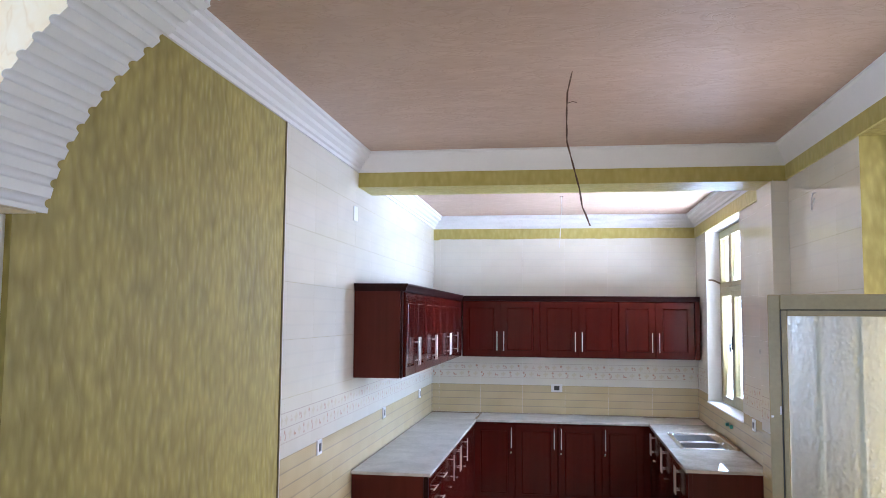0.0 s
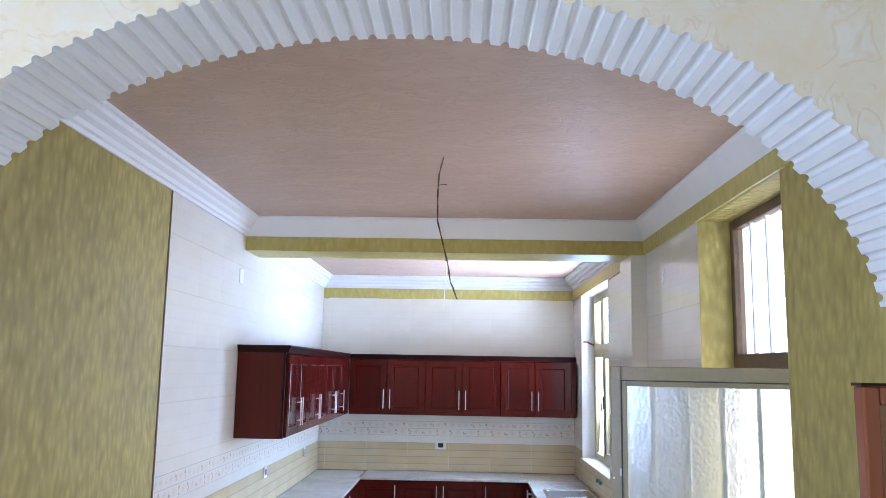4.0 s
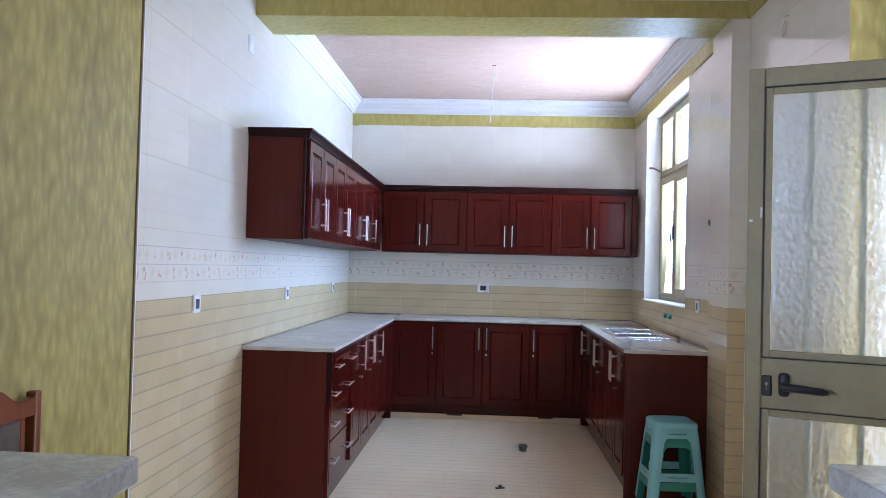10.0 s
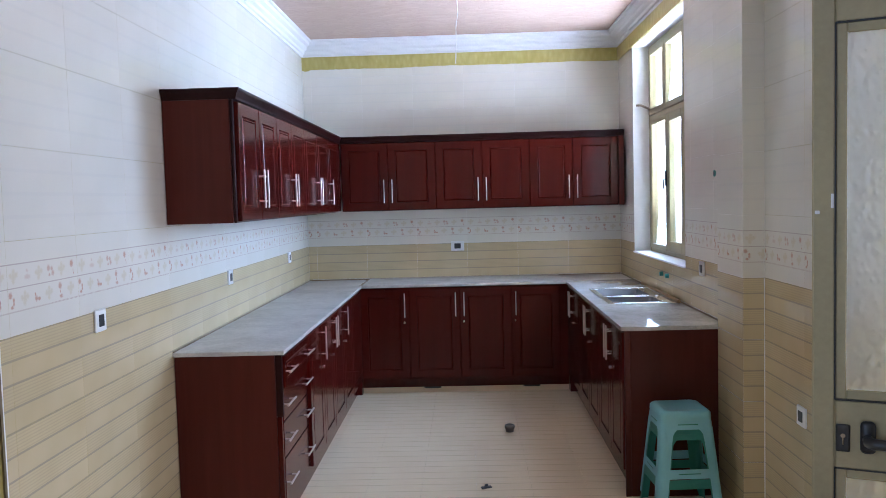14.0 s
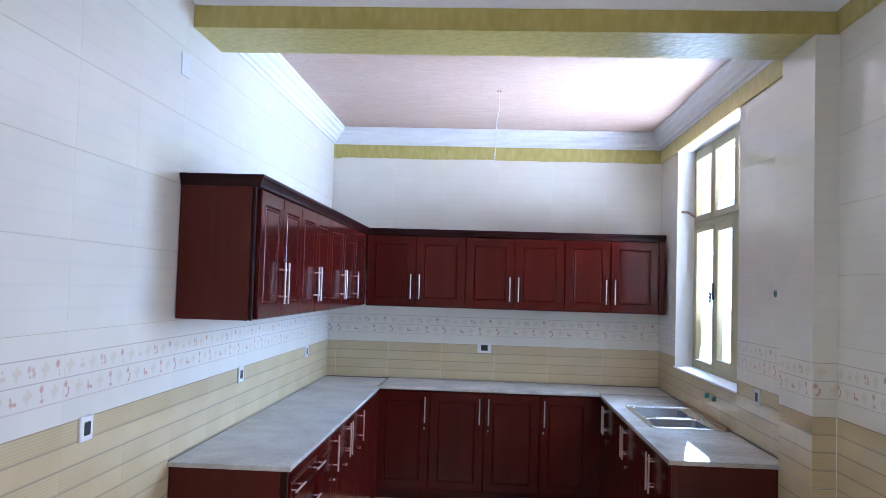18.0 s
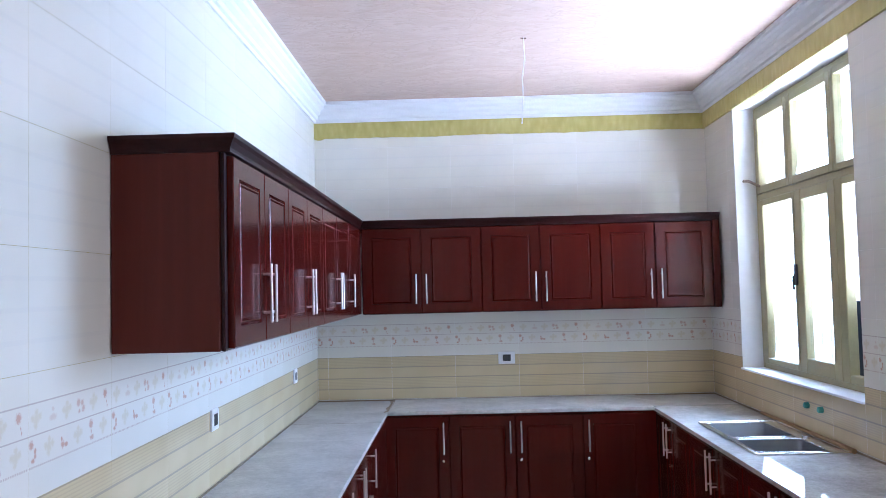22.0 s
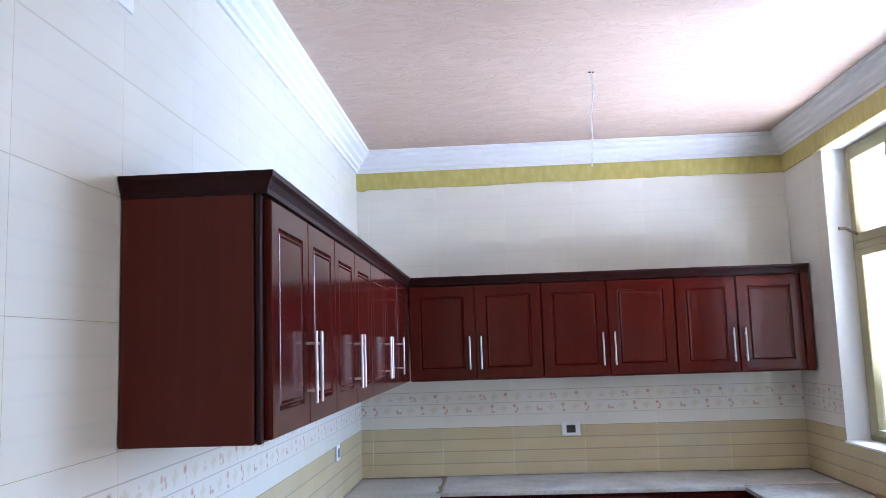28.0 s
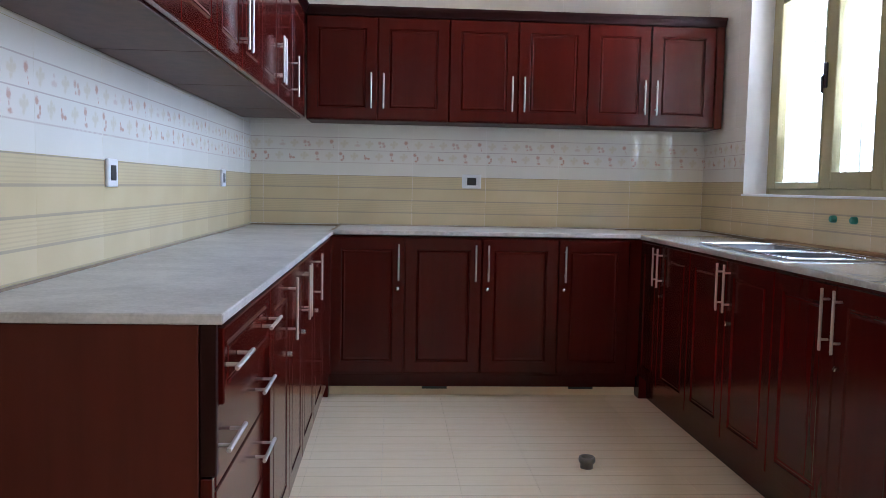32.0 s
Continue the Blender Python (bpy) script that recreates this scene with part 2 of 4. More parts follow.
def m_wood(name, lo, hi, rough=0.25, along="z", coat=0.4):
    """Stained and varnished wood, its grain along one axis of the thing."""
    m = Mat(name, rough)
    s = {"x": (0.06, 1, 1), "y": (1, 0.06, 1), "z": (1, 1, 0.06)}[along]
    v = m.coords("Object", s)
    g = m.noise(v, 26, 3, 0.5, 0.6)
    big = m.noise(m.coords("Object", tuple(0.3 + 0.7 * a for a in s)), 3, 2)
    m.base(m.ramp(m.math("MULTIPLY_ADD", big, 0.5, m.math("MULTIPLY", g, 0.5)), (0.3, lo), (0.72, hi)))
    m.rough(m.math("MULTIPLY_ADD", big, 0.10, rough - 0.03))
    m.b.inputs["Coat Weight"].default_value = coat
    m.b.inputs["Specular IOR Level"].default_value = 0.16
    m.b.inputs["Coat Roughness"].default_value = 0.12
    m.bump(big, 0.03, 0.004)
    return m.m


def m_plain(name, colour, rough=0.5, metal=0.0, vary=0.12, scale=14, bump=0.08):
    m = Mat(name, rough, metal)
    v = m.coords("Object")
    a, b = m.noise(v, scale, 4), m.noise(v, scale * 9, 2)
    k = m.math("MULTIPLY_ADD", b, 0.4, m.math("MULTIPLY", a, 0.6))
    m.base(m.ramp(k, (0.25, tuple(c * (1 - vary) for c in colour)), (0.75, tuple(min(1, c * (1 + vary)) for c in colour))))
    m.rough(m.math("MULTIPLY_ADD", a, 0.15, max(0.02, rough - 0.07)))
    if bump:
        m.bump(k, bump, 0.003)
    return m.m


def m_stone(name, shine, tone=1.0):
    """Grey stone with soft clouds and a faint speckle."""
    m = Mat(name, shine)
    v = m.coords("World")
    a, b, c = m.noise(v, 4, 4, 0.6, 0.5), m.noise(v, 38, 3, 0.6), m.noise(v, 120, 2)
    k = m.math("ADD", m.math("MULTIPLY", a, 0.55), m.math("MULTIPLY_ADD", b, 0.25, m.math("MULTIPLY", c, 0.2)))
    m.base(m.ramp(k, (0.40, tuple(tone * u for u in (0.36, 0.345, 0.325))), (0.60, tuple(tone * u for u in (0.55, 0.535, 0.51)))))
    m.rough(m.math("MULTIPLY_ADD", a, shine * 0.3, shine * 0.9))
    return m.m


def m_floor(name):
    m = Mat(name, 0.18)
    v = m.coords("Object")
    x, y, z = m.xyz(v)
    grain = m.noise(m.coords("World", (0.12, 1, 1)), 55, 4, 0.6)
    big = m.noise(m.coords("World"), 2.4, 3)
    col = m.ramp(m.math("MULTIPLY_ADD", big, 0.4, m.math("MULTIPLY", grain, 0.6)), (0.3, (0.83, 0.68, 0.455)), (0.7, (0.90, 0.765, 0.545)))
    ln = m.math("LESS_THAN", m.math("ABSOLUTE", m.math("SUBTRACT", m.math("FRACT", m.math("MULTIPLY", y, 9.5)), 0.5)), 0.035)
    col = m.mix(m.math("MULTIPLY", ln, m.math("MULTIPLY_ADD", big, 0.55, 0.06)), col, (0.36, 0.25, 0.15))
    m.base(col)
    m.rough(m.math("MULTIPLY_ADD", big, 0.14, 0.08))
    m.bump(grain, 0.06, 0.002)
    return m.m


def m_glass(name, pattern):
    m = Mat(name, 0.02 if not pattern else 0.33)
    m.b.inputs["Transmission Weight"].default_value = 1.0
    m.b.inputs["IOR"].default_value = 1.45
    m.base((0.93, 0.96, 0.95))
    if pattern:
        v = m.node("ShaderNodeTexVoronoi", feature="SMOOTH_F1")
        m.link(m.coords("Object", (1, 1, 0.75)), v.inputs["Vector"])
        v.inputs["Scale"].default_value = 70
        m.bump(v.outputs["Distance"], 0.42, 0.009)
    return m.m


YELLOW = m_wallpaper("yellow_wall_paint", (0.26, 0.207, 0.055), (0.465, 0.382, 0.120), 0.8, 0.5)
BAND = m_wallpaper("yellow_band_paint", (0.42, 0.35, 0.09), (0.55, 0.48, 0.17), 0.3, 0.30)
CREAM = m_swirl("cream_swirl_plaster", (0.79, 0.645, 0.41), (0.83, 0.77, 0.64), (0.70, 0.50, 0.26), 3.6, 0.42)
CEIL = m_swirl("pink_swirl_plaster", (0.48, 0.34, 0.257), (0.56, 0.415, 0.33), (0.40, 0.27, 0.195), 4.5, 0.60, (0.6, 1, 1), 0.50)
WHITE = m_plain("white_gypsum", (0.80, 0.80, 0.81), 0.5, 0, 0.03, 8, 0.03)
GROUT = m_plain("pale_grout", (0.84, 0.82, 0.79), 0.8, 0, 0.04, 30)
T_WHITE, T_DECOR, T_YELLOW = m_tile("white_glazed_tile", "white"), m_tile("flower_border_tile", "decor"), m_tile("striped_yellow_tile", "yellow")
CHERRY = m_wood("cherry_wood", (0.052, 0.0040, 0.0026), (0.072, 0.0063, 0.0040), 0.15, "z", 0.12)
CHERRY_DARK = m_wood("dark_cherry_wood", (0.014, 0.0025, 0.0022), (0.026, 0.0045, 0.004), 0.34, "z", 0.03)
PANELWOOD = m_wood("cherry_side_panel", (0.066, 0.0112, 0.0066), (0.098, 0.0185, 0.0112), 0.36, "z", 0.03)
REDWOOD = m_wood("red_brown_wood", (0.15, 0.042, 0.016), (0.30, 0.10, 0.042), 0.34)
PLYWOOD = m_plain("worn_plywood", (0.27, 0.155, 0.07), 0.5, 0, 0.45, 5)
STONE = m_stone("grey_stone_slab", 0.36, 1.15)
STONE_GLOSS = m_stone("polished_stone_slab", 0.04, 1.1)
RAWBOARD = m_plain("dusty_raw_board", (0.075, 0.036, 0.028), 0.6, 0, 0.5, 3)
BATTEN = m_wood("raw_batten_wood", (0.22, 0.13, 0.06), (0.38, 0.25, 0.13), 0.6, "y", 0.0)
FLOOR = m_floor("wood_print_floor_tile")
STEEL = m_plain("brushed_steel", (0.78, 0.78, 0.79), 0.17, 1.0, 0.04, 4, 0.0)
BOWL = m_plain("darker_steel", (0.27, 0.28, 0.30), 0.40, 1.0, 0.05, 5, 0.0)
SATIN = m_plain("satin_steel_bar", (0.60, 0.58, 0.56), 0.42, 1.0, 0.04, 4, 0.0)
BLACK = m_plain("black_plastic", (0.02, 0.02, 0.022), 0.35)
PLATE = m_plain("white_plastic", (0.8, 0.8, 0.8), 0.35, 0, 0.02)
FRAMEP = m_plain("olive_frame_paint", (0.33, 0.285, 0.14), 0.4, 0, 0.12, 12)
DOORP = m_plain("grey_olive_door_paint", (0.37, 0.31, 0.18), 0.24, 0, 0.12, 9)
navy = Mat("navy_paint", 0.8)
navy.b.inputs["Specular IOR Level"].default_value = 0.1
BRASS = m_plain("worn_brass", (0.36, 0.30, 0.22), 0.4, 1.0, 0.1, 30)
NAVY = navy.base((0.008, 0.011, 0.024)).m
RUST = m_plain("brown_primer_metal", (0.13, 0.08, 0.04), 0.6, 0, 0.35, 22)
MINT = m_plain("mint_green_plastic", (0.25, 0.55, 0.62), 0.39, 0, 0.05, 6, 0.03)
MINT_DARK = m_plain("sea_green_plastic", (0.035, 0.24, 0.19), 0.39, 0, 0.05, 6)
GLASS, RIPPLE = m_glass("clear_glass", False), m_glass("pebbled_glass", True)
MARBLE = m_stone("pale_bar_slab", 0.12)
PAVE = m_plain("pale_concrete", (0.74, 0.71, 0.66), 0.85, 0, 0.1, 3)
WIRE = m_plain("copper_brown_wire", (0.10, 0.05, 0.03), 0.5)
WIREW = m_plain("white_wire", (0.75, 0.75, 0.75), 0.5)

# ---- mesh helpers ----


def box(bm, x0, x1, y0, y1, z0, z1, bevel=0.0, seg=1):
    """A box between two corners, its edges rounded off, added to bm."""
    vs = [bm.verts.new((x, y, z)) for z in (z0, z1) for x, y in ((x0, y0), (x1, y0), (x1, y1), (x0, y1))]
    fs = [bm.faces.new([vs[i] for i in f]) for f in ((3, 2, 1, 0), (4, 5, 6, 7), (0, 1, 5, 4), (1, 2, 6, 5), (2, 3, 7, 6), (3, 0, 4, 7))]
    if bevel:
        es = {e for f in fs for e in f.edges}
        bmesh.ops.bevel(bm, geom=list(es), offset=bevel, segments=seg, affect="EDGES", profile=0.5)
    return bm


def made(*boxes, bevel=0.0, seg=1):
    bm = bmesh.new()
    for b in boxes:
        box(bm, *b, bevel=bevel, seg=seg)
    return bm


def tube(bm, points, radius, sides=8, caps=True):
    """A round bar or wire along points."""
    rings, pts = [], [Vector(p) for p in points]
    for i, p in enumerate(pts):
        d = (pts[min(i + 1, len(pts) - 1)] - pts[max(i - 1, 0)]).normalized()
        up = Vector((0, 0, 1)) if abs(d.z) < 0.9 else Vector((1, 0, 0))
        a = d.cross(up).normalized()
        b = d.cross(a)
        rad = radius[i] if isinstance(radius, (list, tuple)) else radius
        rings.append([bm.verts.new(p + rad * (math.cos(t) * a + math.sin(t) * b)) for t in [2 * math.pi * k / sides for k in range(sides)]])
    for r, s in zip(rings, rings[1:]):
        for k in range(sides):
            bm.faces.new((r[k], r[(k + 1) % sides], s[(k + 1) % sides], s[k]))
    if caps:
        bm.faces.new(rings[0][::-1])
        bm.faces.new(rings[-1])
    bmesh.ops.recalc_face_normals(bm, faces=bm.faces[:])
    return bm


def extrude_profile(bm, profile, path_a, path_b, out):
    """A moulding: (out, up) profile points swept from a to b; out is the way off the wall; ends cut square."""
    a, b, o = Vector(path_a), Vector(path_b), Vector(out)
    r = [[bm.verts.new(p + o * u + Vector((0, 0, w))) for u, w in profile] for p in (a, b)]
    n = len(profile)
    for k in range(n):
        bm.faces.new((r[0][k], r[0][(k + 1) % n], r[1][(k + 1) % n], r[1][k]))
    bm.faces.new(r[0][::-1])
    bm.faces.new(r[1])
    bmesh.ops.recalc_face_normals(bm, faces=bm.faces[:])
    return bm


def mesh_of(name, bm, material, smooth=False):
    me = bpy.data.meshes.new(name)
    bm.to_mesh(me)
    bm.free()
    me.materials.append(material)
    if smooth:
        for p in me.polygons:
            p.use_smooth = True
    return me


def part(name, bm, material, parent=None, label="", smooth=False, at=None):
    """Links a bmesh as one mesh object under a thing or a part."""
    ob = new(name, mesh_of(name, bm, material, smooth))
    if parent:
        ob.parent = parent
    if at:
        ob.matrix_basis = at
    if label:
        tagged(ob, label)
    return ob


def thing(name, m, label, category, group=""):
    ob = new(name)
    ob.empty_display_size = 0.1
    ob.matrix_basis = m
    return tagged(ob, label, category, group)


def struct(name, bm, material, label="", category=""):
    return tagged(part(name, bm, material), label, category, kind="structure")


# ---- the room's shell ----
XL, XR, XD, YB = -1.397, 1.405, 1.455, 8.80
TT = 0.0003
Y_ARCH0, Y_ARCH1 = 1.60, 1.92
BEAM0, BEAM1 = 5.46, 5.85
ZK, ZD = 3.058, 3.093
OUT = XR + 0.30

struct("ground", made((-1500, 1500, -1500, 1500, -0.40, -0.16)), PAVE, "pale dusty concrete ground outside the house", "ground")
struct("floor", made((-3.6, OUT + 0.05, 1.801, YB + 0.2, -0.15, -0.008)), GROUT, "pale wood-print tiled floor", "floor")
wall_left = struct("wall_left", made((XL - 0.2, XL - TT, Y_ARCH1, YB + 0.2, -0.15, 3.3)), YELLOW, "yellow combed-paint wall, tiled further in", "wall")
wall_back = struct("wall_back", made((XL - TT, OUT, YB + TT, YB + 0.2, -0.15, 3.3)), GROUT, "back wall with white and striped yellow tiles", "wall")
WY0, WY1, WZ0, WZ1 = 6.67, 8.205, 1.163, 2.81
wall_right = struct("wall_right", made((XR + TT, OUT, BEAM1, WY0, -0.15, 3.3), (XR + TT, OUT, WY1, YB + TT, -0.15, 3.3), (XR + TT, OUT, WY0, WY1, -0.15, WZ0 - 0.008), (XR + TT, OUT, WY0, WY1, WZ1, 3.3)), GROUT, "tiled kitchen wall with a window", "wall")
COL_X = 1.352
column = struct("wall_column", made((COL_X + TT, OUT, BEAM0 + TT, BEAM1, -0.15, 3.3)), GROUT, "tiled pillar under the beam", "wall")
DY0, DY1, DZ1 = 3.03, 4.19, 2.865
DOUT = XD + 0.237
wall_dining = struct("wall_dining", made((XD + TT, DOUT, DY1, BEAM0 + TT, -0.15, 3.3), (XD + TT, DOUT, Y_ARCH1, DY0, -0.15, 3.3), (XD + TT, DOUT, DY0, DY1, DZ1, 3.3)), YELLOW, "yellow combed-paint wall with a doorway", "wall")
struct("ceiling", made((XL - 0.2, OUT, BEAM0, YB + 0.2, ZK, 3.3)), CEIL, "pink swirled plaster ceiling", "ceiling")
struct("ceiling_dining", made((XL - 0.2, DOUT, Y_ARCH1, BEAM0, ZD, 3.3)), CEIL, "pink swirled plaster ceiling", "ceiling")
beam = struct("beam", made((XL, XD, BEAM0, BEAM1, 2.856, 3.2)), BAND, "yellow painted ceiling beam", "beam")

# added glowing wall: whitens the view outside and lights the rooms through openings
glow = Mat("backdrop_glow")
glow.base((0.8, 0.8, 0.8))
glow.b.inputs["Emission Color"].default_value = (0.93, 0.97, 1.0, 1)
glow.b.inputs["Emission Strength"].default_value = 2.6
struct("backdrop", made((7.0, 7.1, -70, 40, -0.16, 8)), glow.m, "glowing wall standing in for the overexposed distance", "backdrop")

# room behind the arch: walls unseen, the left one opened for an added lamp
LZ = 3.14
struct("wall_living_left", made((-3.6, -3.4, -4.0, -2.1, -0.15, LZ), (-3.6, -3.4, 0.3, Y_ARCH0, -0.15, LZ), (-3.6, -3.4, -2.1, 0.3, -0.15, 0.7), (-3.6, -3.4, -2.1, 0.3, 2.5, LZ)), CREAM, "unseen cream plaster wall with a made-up opening for light", "wall")
struct("wall_living_back", made((-3.6, 3.6, -4.2, -4.0, -0.15, LZ)), CREAM, "cream plaster wall", "wall")
struct("wall_living_right", made((3.4, 3.6, -4.0, Y_ARCH0, -0.15, LZ)), CREAM, "cream plaster wall", "wall")
struct("floor_living", made((-3.4, 3.4, -4.0, 1.80, -0.15, 0.0)), FLOOR, "pale tiled floor", "floor")
struct("ceiling_living", made((-3.6, 3.6, -4.2, Y_ARCH0, LZ, LZ + 0.1)), WHITE, "white plaster ceiling", "ceiling")

# arch wall with fluted soffit
AC, AH, AZ, AR = -0.020, 1.286, 2.143, 0.808
SPRING = 2.218
T0 = math.asin((SPRING - AZ) / AR)


def arch_wall():
    bm = bmesh.new()
    n = 48
    front, back = [], []
    for y, ring in ((Y_ARCH0, front), (Y_ARCH1, back)):
        for k in range(n + 1):
            t = math.pi - T0 - (math.pi - 2 * T0) * k / n
            x, z = AC + (AH + 0.03) * math.cos(t), AZ + (AR + 0.03) * math.sin(t)
            ring.append((bm.verts.new((x, y, z)), bm.verts.new((x, y, LZ + 0.1))))
    for k in range(n):
        for ring, flip in ((front, False), (back, True)):
            q = [ring[k][0], ring[k + 1][0], ring[k + 1][1], ring[k][1]]
            bm.faces.new(q[::-1] if flip else q)
        bm.faces.new((front[k][0], back[k][0], back[k + 1][0], front[k + 1][0]))
        bm.faces.new((front[k][1], front[k + 1][1], back[k + 1][1], back[k][1]))
    bmesh.ops.recalc_face_normals(bm, faces=bm.faces[:])
    return bm


arch = struct("wall_arch", arch_wall(), CREAM, "cream swirled plaster wall with a round arch", "wall")
for sx in (-1, 1):
    for off, z0, z1 in ((0.024, SPRING, LZ + 0.1), (0.13, -0.15, SPRING)):
        xa, xb = sorted((AC + sx * (AH + off), sx * 3.6))
        struct("wall_arch_side", made((xa, xb, Y_ARCH0, Y_ARCH1, z0, z1)), CREAM, "cream swirled plaster wall beside the arch", "wall")


def flutes():
    """Flat gypsum ribs parted by round grooves, at an even pitch along the underside of the arch."""
    bm = bmesh.new()
    ribs, per, fine = 60, 20, 6000
    reach = [0.0]
    for k in range(fine):
        t = T0 + (math.pi - 2 * T0) * (k + 0.5) / fine
        reach.append(reach[-1] + math.hypot(AH * math.sin(t), AR * math.cos(t)) * (math.pi - 2 * T0) / fine)
    angles, q = [], 0
    for k in range(ribs * per + 1):
        goal = reach[-1] * k / (ribs * per)
        while q < fine and reach[q] < goal:
            q += 1
        angles.append(math.pi - T0 - (math.pi - 2 * T0) * q / fine)
    ends = (Y_ARCH0 - 0.001, Y_ARCH1 + 0.004)
    rows, outer = [], []
    for k, t in enumerate(angles):
        u = abs((k % per) / per - 0.5) * 2
        lift = 0.014 * math.sqrt(1 - (u / 0.44) ** 2) if u < 0.44 else 0.0
        rows.append([bm.verts.new((AC + (AH + lift) * math.cos(t), y, AZ + (AR + lift) * math.sin(t))) for y in ends])
        outer.append([bm.verts.new((AC + (AH + 0.034) * math.cos(t), y, AZ + (AR + 0.034) * math.sin(t))) for y in ends])
    for a, b, c, d in zip(rows, rows[1:], outer, outer[1:]):
        bm.faces.new((a[0], b[0], b[1], a[1]))
        bm.faces.new((a[0], c[0], d[0], b[0])).material_index = 1
        bm.faces.new((a[1], b[1], d[1], c[1]))
    bmesh.ops.recalc_face_normals(bm, faces=bm.faces[:])
    return bm


am = tagged(part("arch_moulding", flutes(), WHITE), "white fluted gypsum lining of the arch", "moulding", kind="structure")
am.data.materials.append(CREAM)
for sx in (-1, 1):
    xa = AC + sx * (AH + 0.13)
    struct("trim_jamb", made((min(xa, xa - sx * 0.02), max(xa, xa - sx * 0.02), Y_ARCH0 - 0.01, Y_ARCH1 + 0.01, 0, SPRING - 0.002)), WHITE, "white painted jamb under the arch", "trim")

# crown mouldings and painted bands
CROWN = [(0, 0), (0.012, 0), (0.016, 0.018), (0.03, 0.024), (0.034, 0.045), (0.055, 0.06), (0.06, 0.078), (0.085, 0.092), (0.09, 0.112), (0.105, 0.116), (0.105, 0.138), (0, 0.138)]


COVE = [(0, 0), (0.012, 0), (0.02, 0.012), (0.075, 0.118), (0.09, 0.124), (0.09, 0.138), (0, 0.138)]


def crown(name, a, b, out, top, profile=CROWN):
    z = top - 0.136
    bm = extrude_profile(bmesh.new(), profile, (*a, z), (*b, z), (*out, 0))
    return struct(name, bm, WHITE, "white stepped gypsum cornice", "cornice")


crown("trim_cornice_left", (XL, BEAM1), (XL, YB), (1, 0), ZK)
crown("trim_cornice_back", (XL, YB), (XR, YB), (0, -1), ZK)
crown("trim_cornice_right", (XR, BEAM1), (XR, YB), (-1, 0), ZK)
crown("trim_cornice_living", (-3.4, Y_ARCH0), (3.4, Y_ARCH0), (0, -1), LZ + 0.03, COVE)
crown("trim_cornice_dining_left", (XL, Y_ARCH1), (XL, BEAM0), (1, 0), ZD)
crown("trim_cornice_beam", (XL, BEAM0), (XD, BEAM0), (0, -1), ZD, COVE)
crown("trim_cornice_dining_right", (XD, Y_ARCH1), (XD, BEAM0), (-1, 0), ZD, COVE)


def painted_band(name, a, b, out, z0, z1, seed):
    """A painted strip standing 14 mm off the wall from a to b, its lower edge brushed on unevenly."""
    bm = bmesh.new()
    rnd = random.Random(seed)
    a, b, o = Vector((*a, 0)), Vector((*b, 0)), Vector((*out, 0))
    n = max(2, int((b - a).length / 0.025))
    rings, drift = [], 0.0
    for k in range(n + 1):
        drift = 0.82 * drift + rnd.uniform(-0.0022, 0.0022)
        low = z0 - 0.003 + drift - (0.012 if k in (1, 2) else 0.0)
        p = a + (b - a) * (k / n)
        rings.append([bm.verts.new(p + o * u + Vector((0, 0, z))) for u, z in ((-0.01, low), (0.014, low), (0.014, z1), (-0.01, z1))])
    for p, q in zip(rings, rings[1:]):
        for k in range(4):
            bm.faces.new((p[k], p[(k + 1) % 4], q[(k + 1) % 4], q[k]))
    bm.faces.new(rings[0][::-1])
    bm.faces.new(rings[-1])
    bmesh.ops.recalc_face_normals(bm, faces=bm.faces[:])
    return struct(name, bm, BAND, "yellow painted band under the cornice", "trim")


painted_band("trim_band_back", (XL, YB), (XR, YB), (0, -1), 2.812, 2.92, 1)
struct("trim_band_right", made((XR - 0.014, XR + 0.01, BEAM1, YB - 0.014, WZ1, 2.92)), BAND, "yellow painted band under the cornice", "trim")
struct("trim_band_dining", made((XD - 0.014, XD + 0.01, DY0 - 0.2, BEAM0, DZ1, 2.96)), BAND, "yellow painted band under the cornice", "trim")

# ---- windows and door ----


def glazed(name, parent, x, y0, y1, z0, z1, bars, depth, paint, glass):
    """A glazed light in the plane x: frame bars (near, far, bottom, top) and a pane; returns its frame."""
    n, f, b, t = bars
    a, c = x - depth / 2, x + depth / 2
    fr = part(name, made((a, c, y0, y0 + n, z0, z1), (a, c, y1 - f, y1, z0, z1), (a, c, y0 + n, y1 - f, z0, z0 + b), (a, c, y0 + n, y1 - f, z1 - t, z1), bevel=0.004), paint, parent)
    if glass:
        part("pane", made((x - 0.002, x + 0.002, y0 + n - 0.004, y1 - f + 0.004, z0 + b - 0.004, z1 - t + 0.004)), glass, fr).visible_shadow = False
    return fr


win = tagged(thing("window_1", pose(0, 0, 0), "olive painted casement window, one light without glass", "window"), kind="structure")
fx = 1.565
FW = 0.035
part("window_frame", made((fx - 0.03, fx + 0.03, WY0, WY0 + FW, WZ0, WZ1), (fx - 0.03, fx + 0.03, WY1 - 0.03, WY1, WZ0, WZ1), (fx - 0.03, fx + 0.03, WY0 + FW, WY1 - 0.03, WZ0, WZ0 + FW), (fx - 0.03, fx + 0.03, WY0 + FW, WY1 - 0.03, WZ1 - FW, WZ1), (fx - 0.03, fx + 0.03, WY0 + FW, WY1 - 0.03, 2.215, 2.255), bevel=0.004), FRAMEP, win)
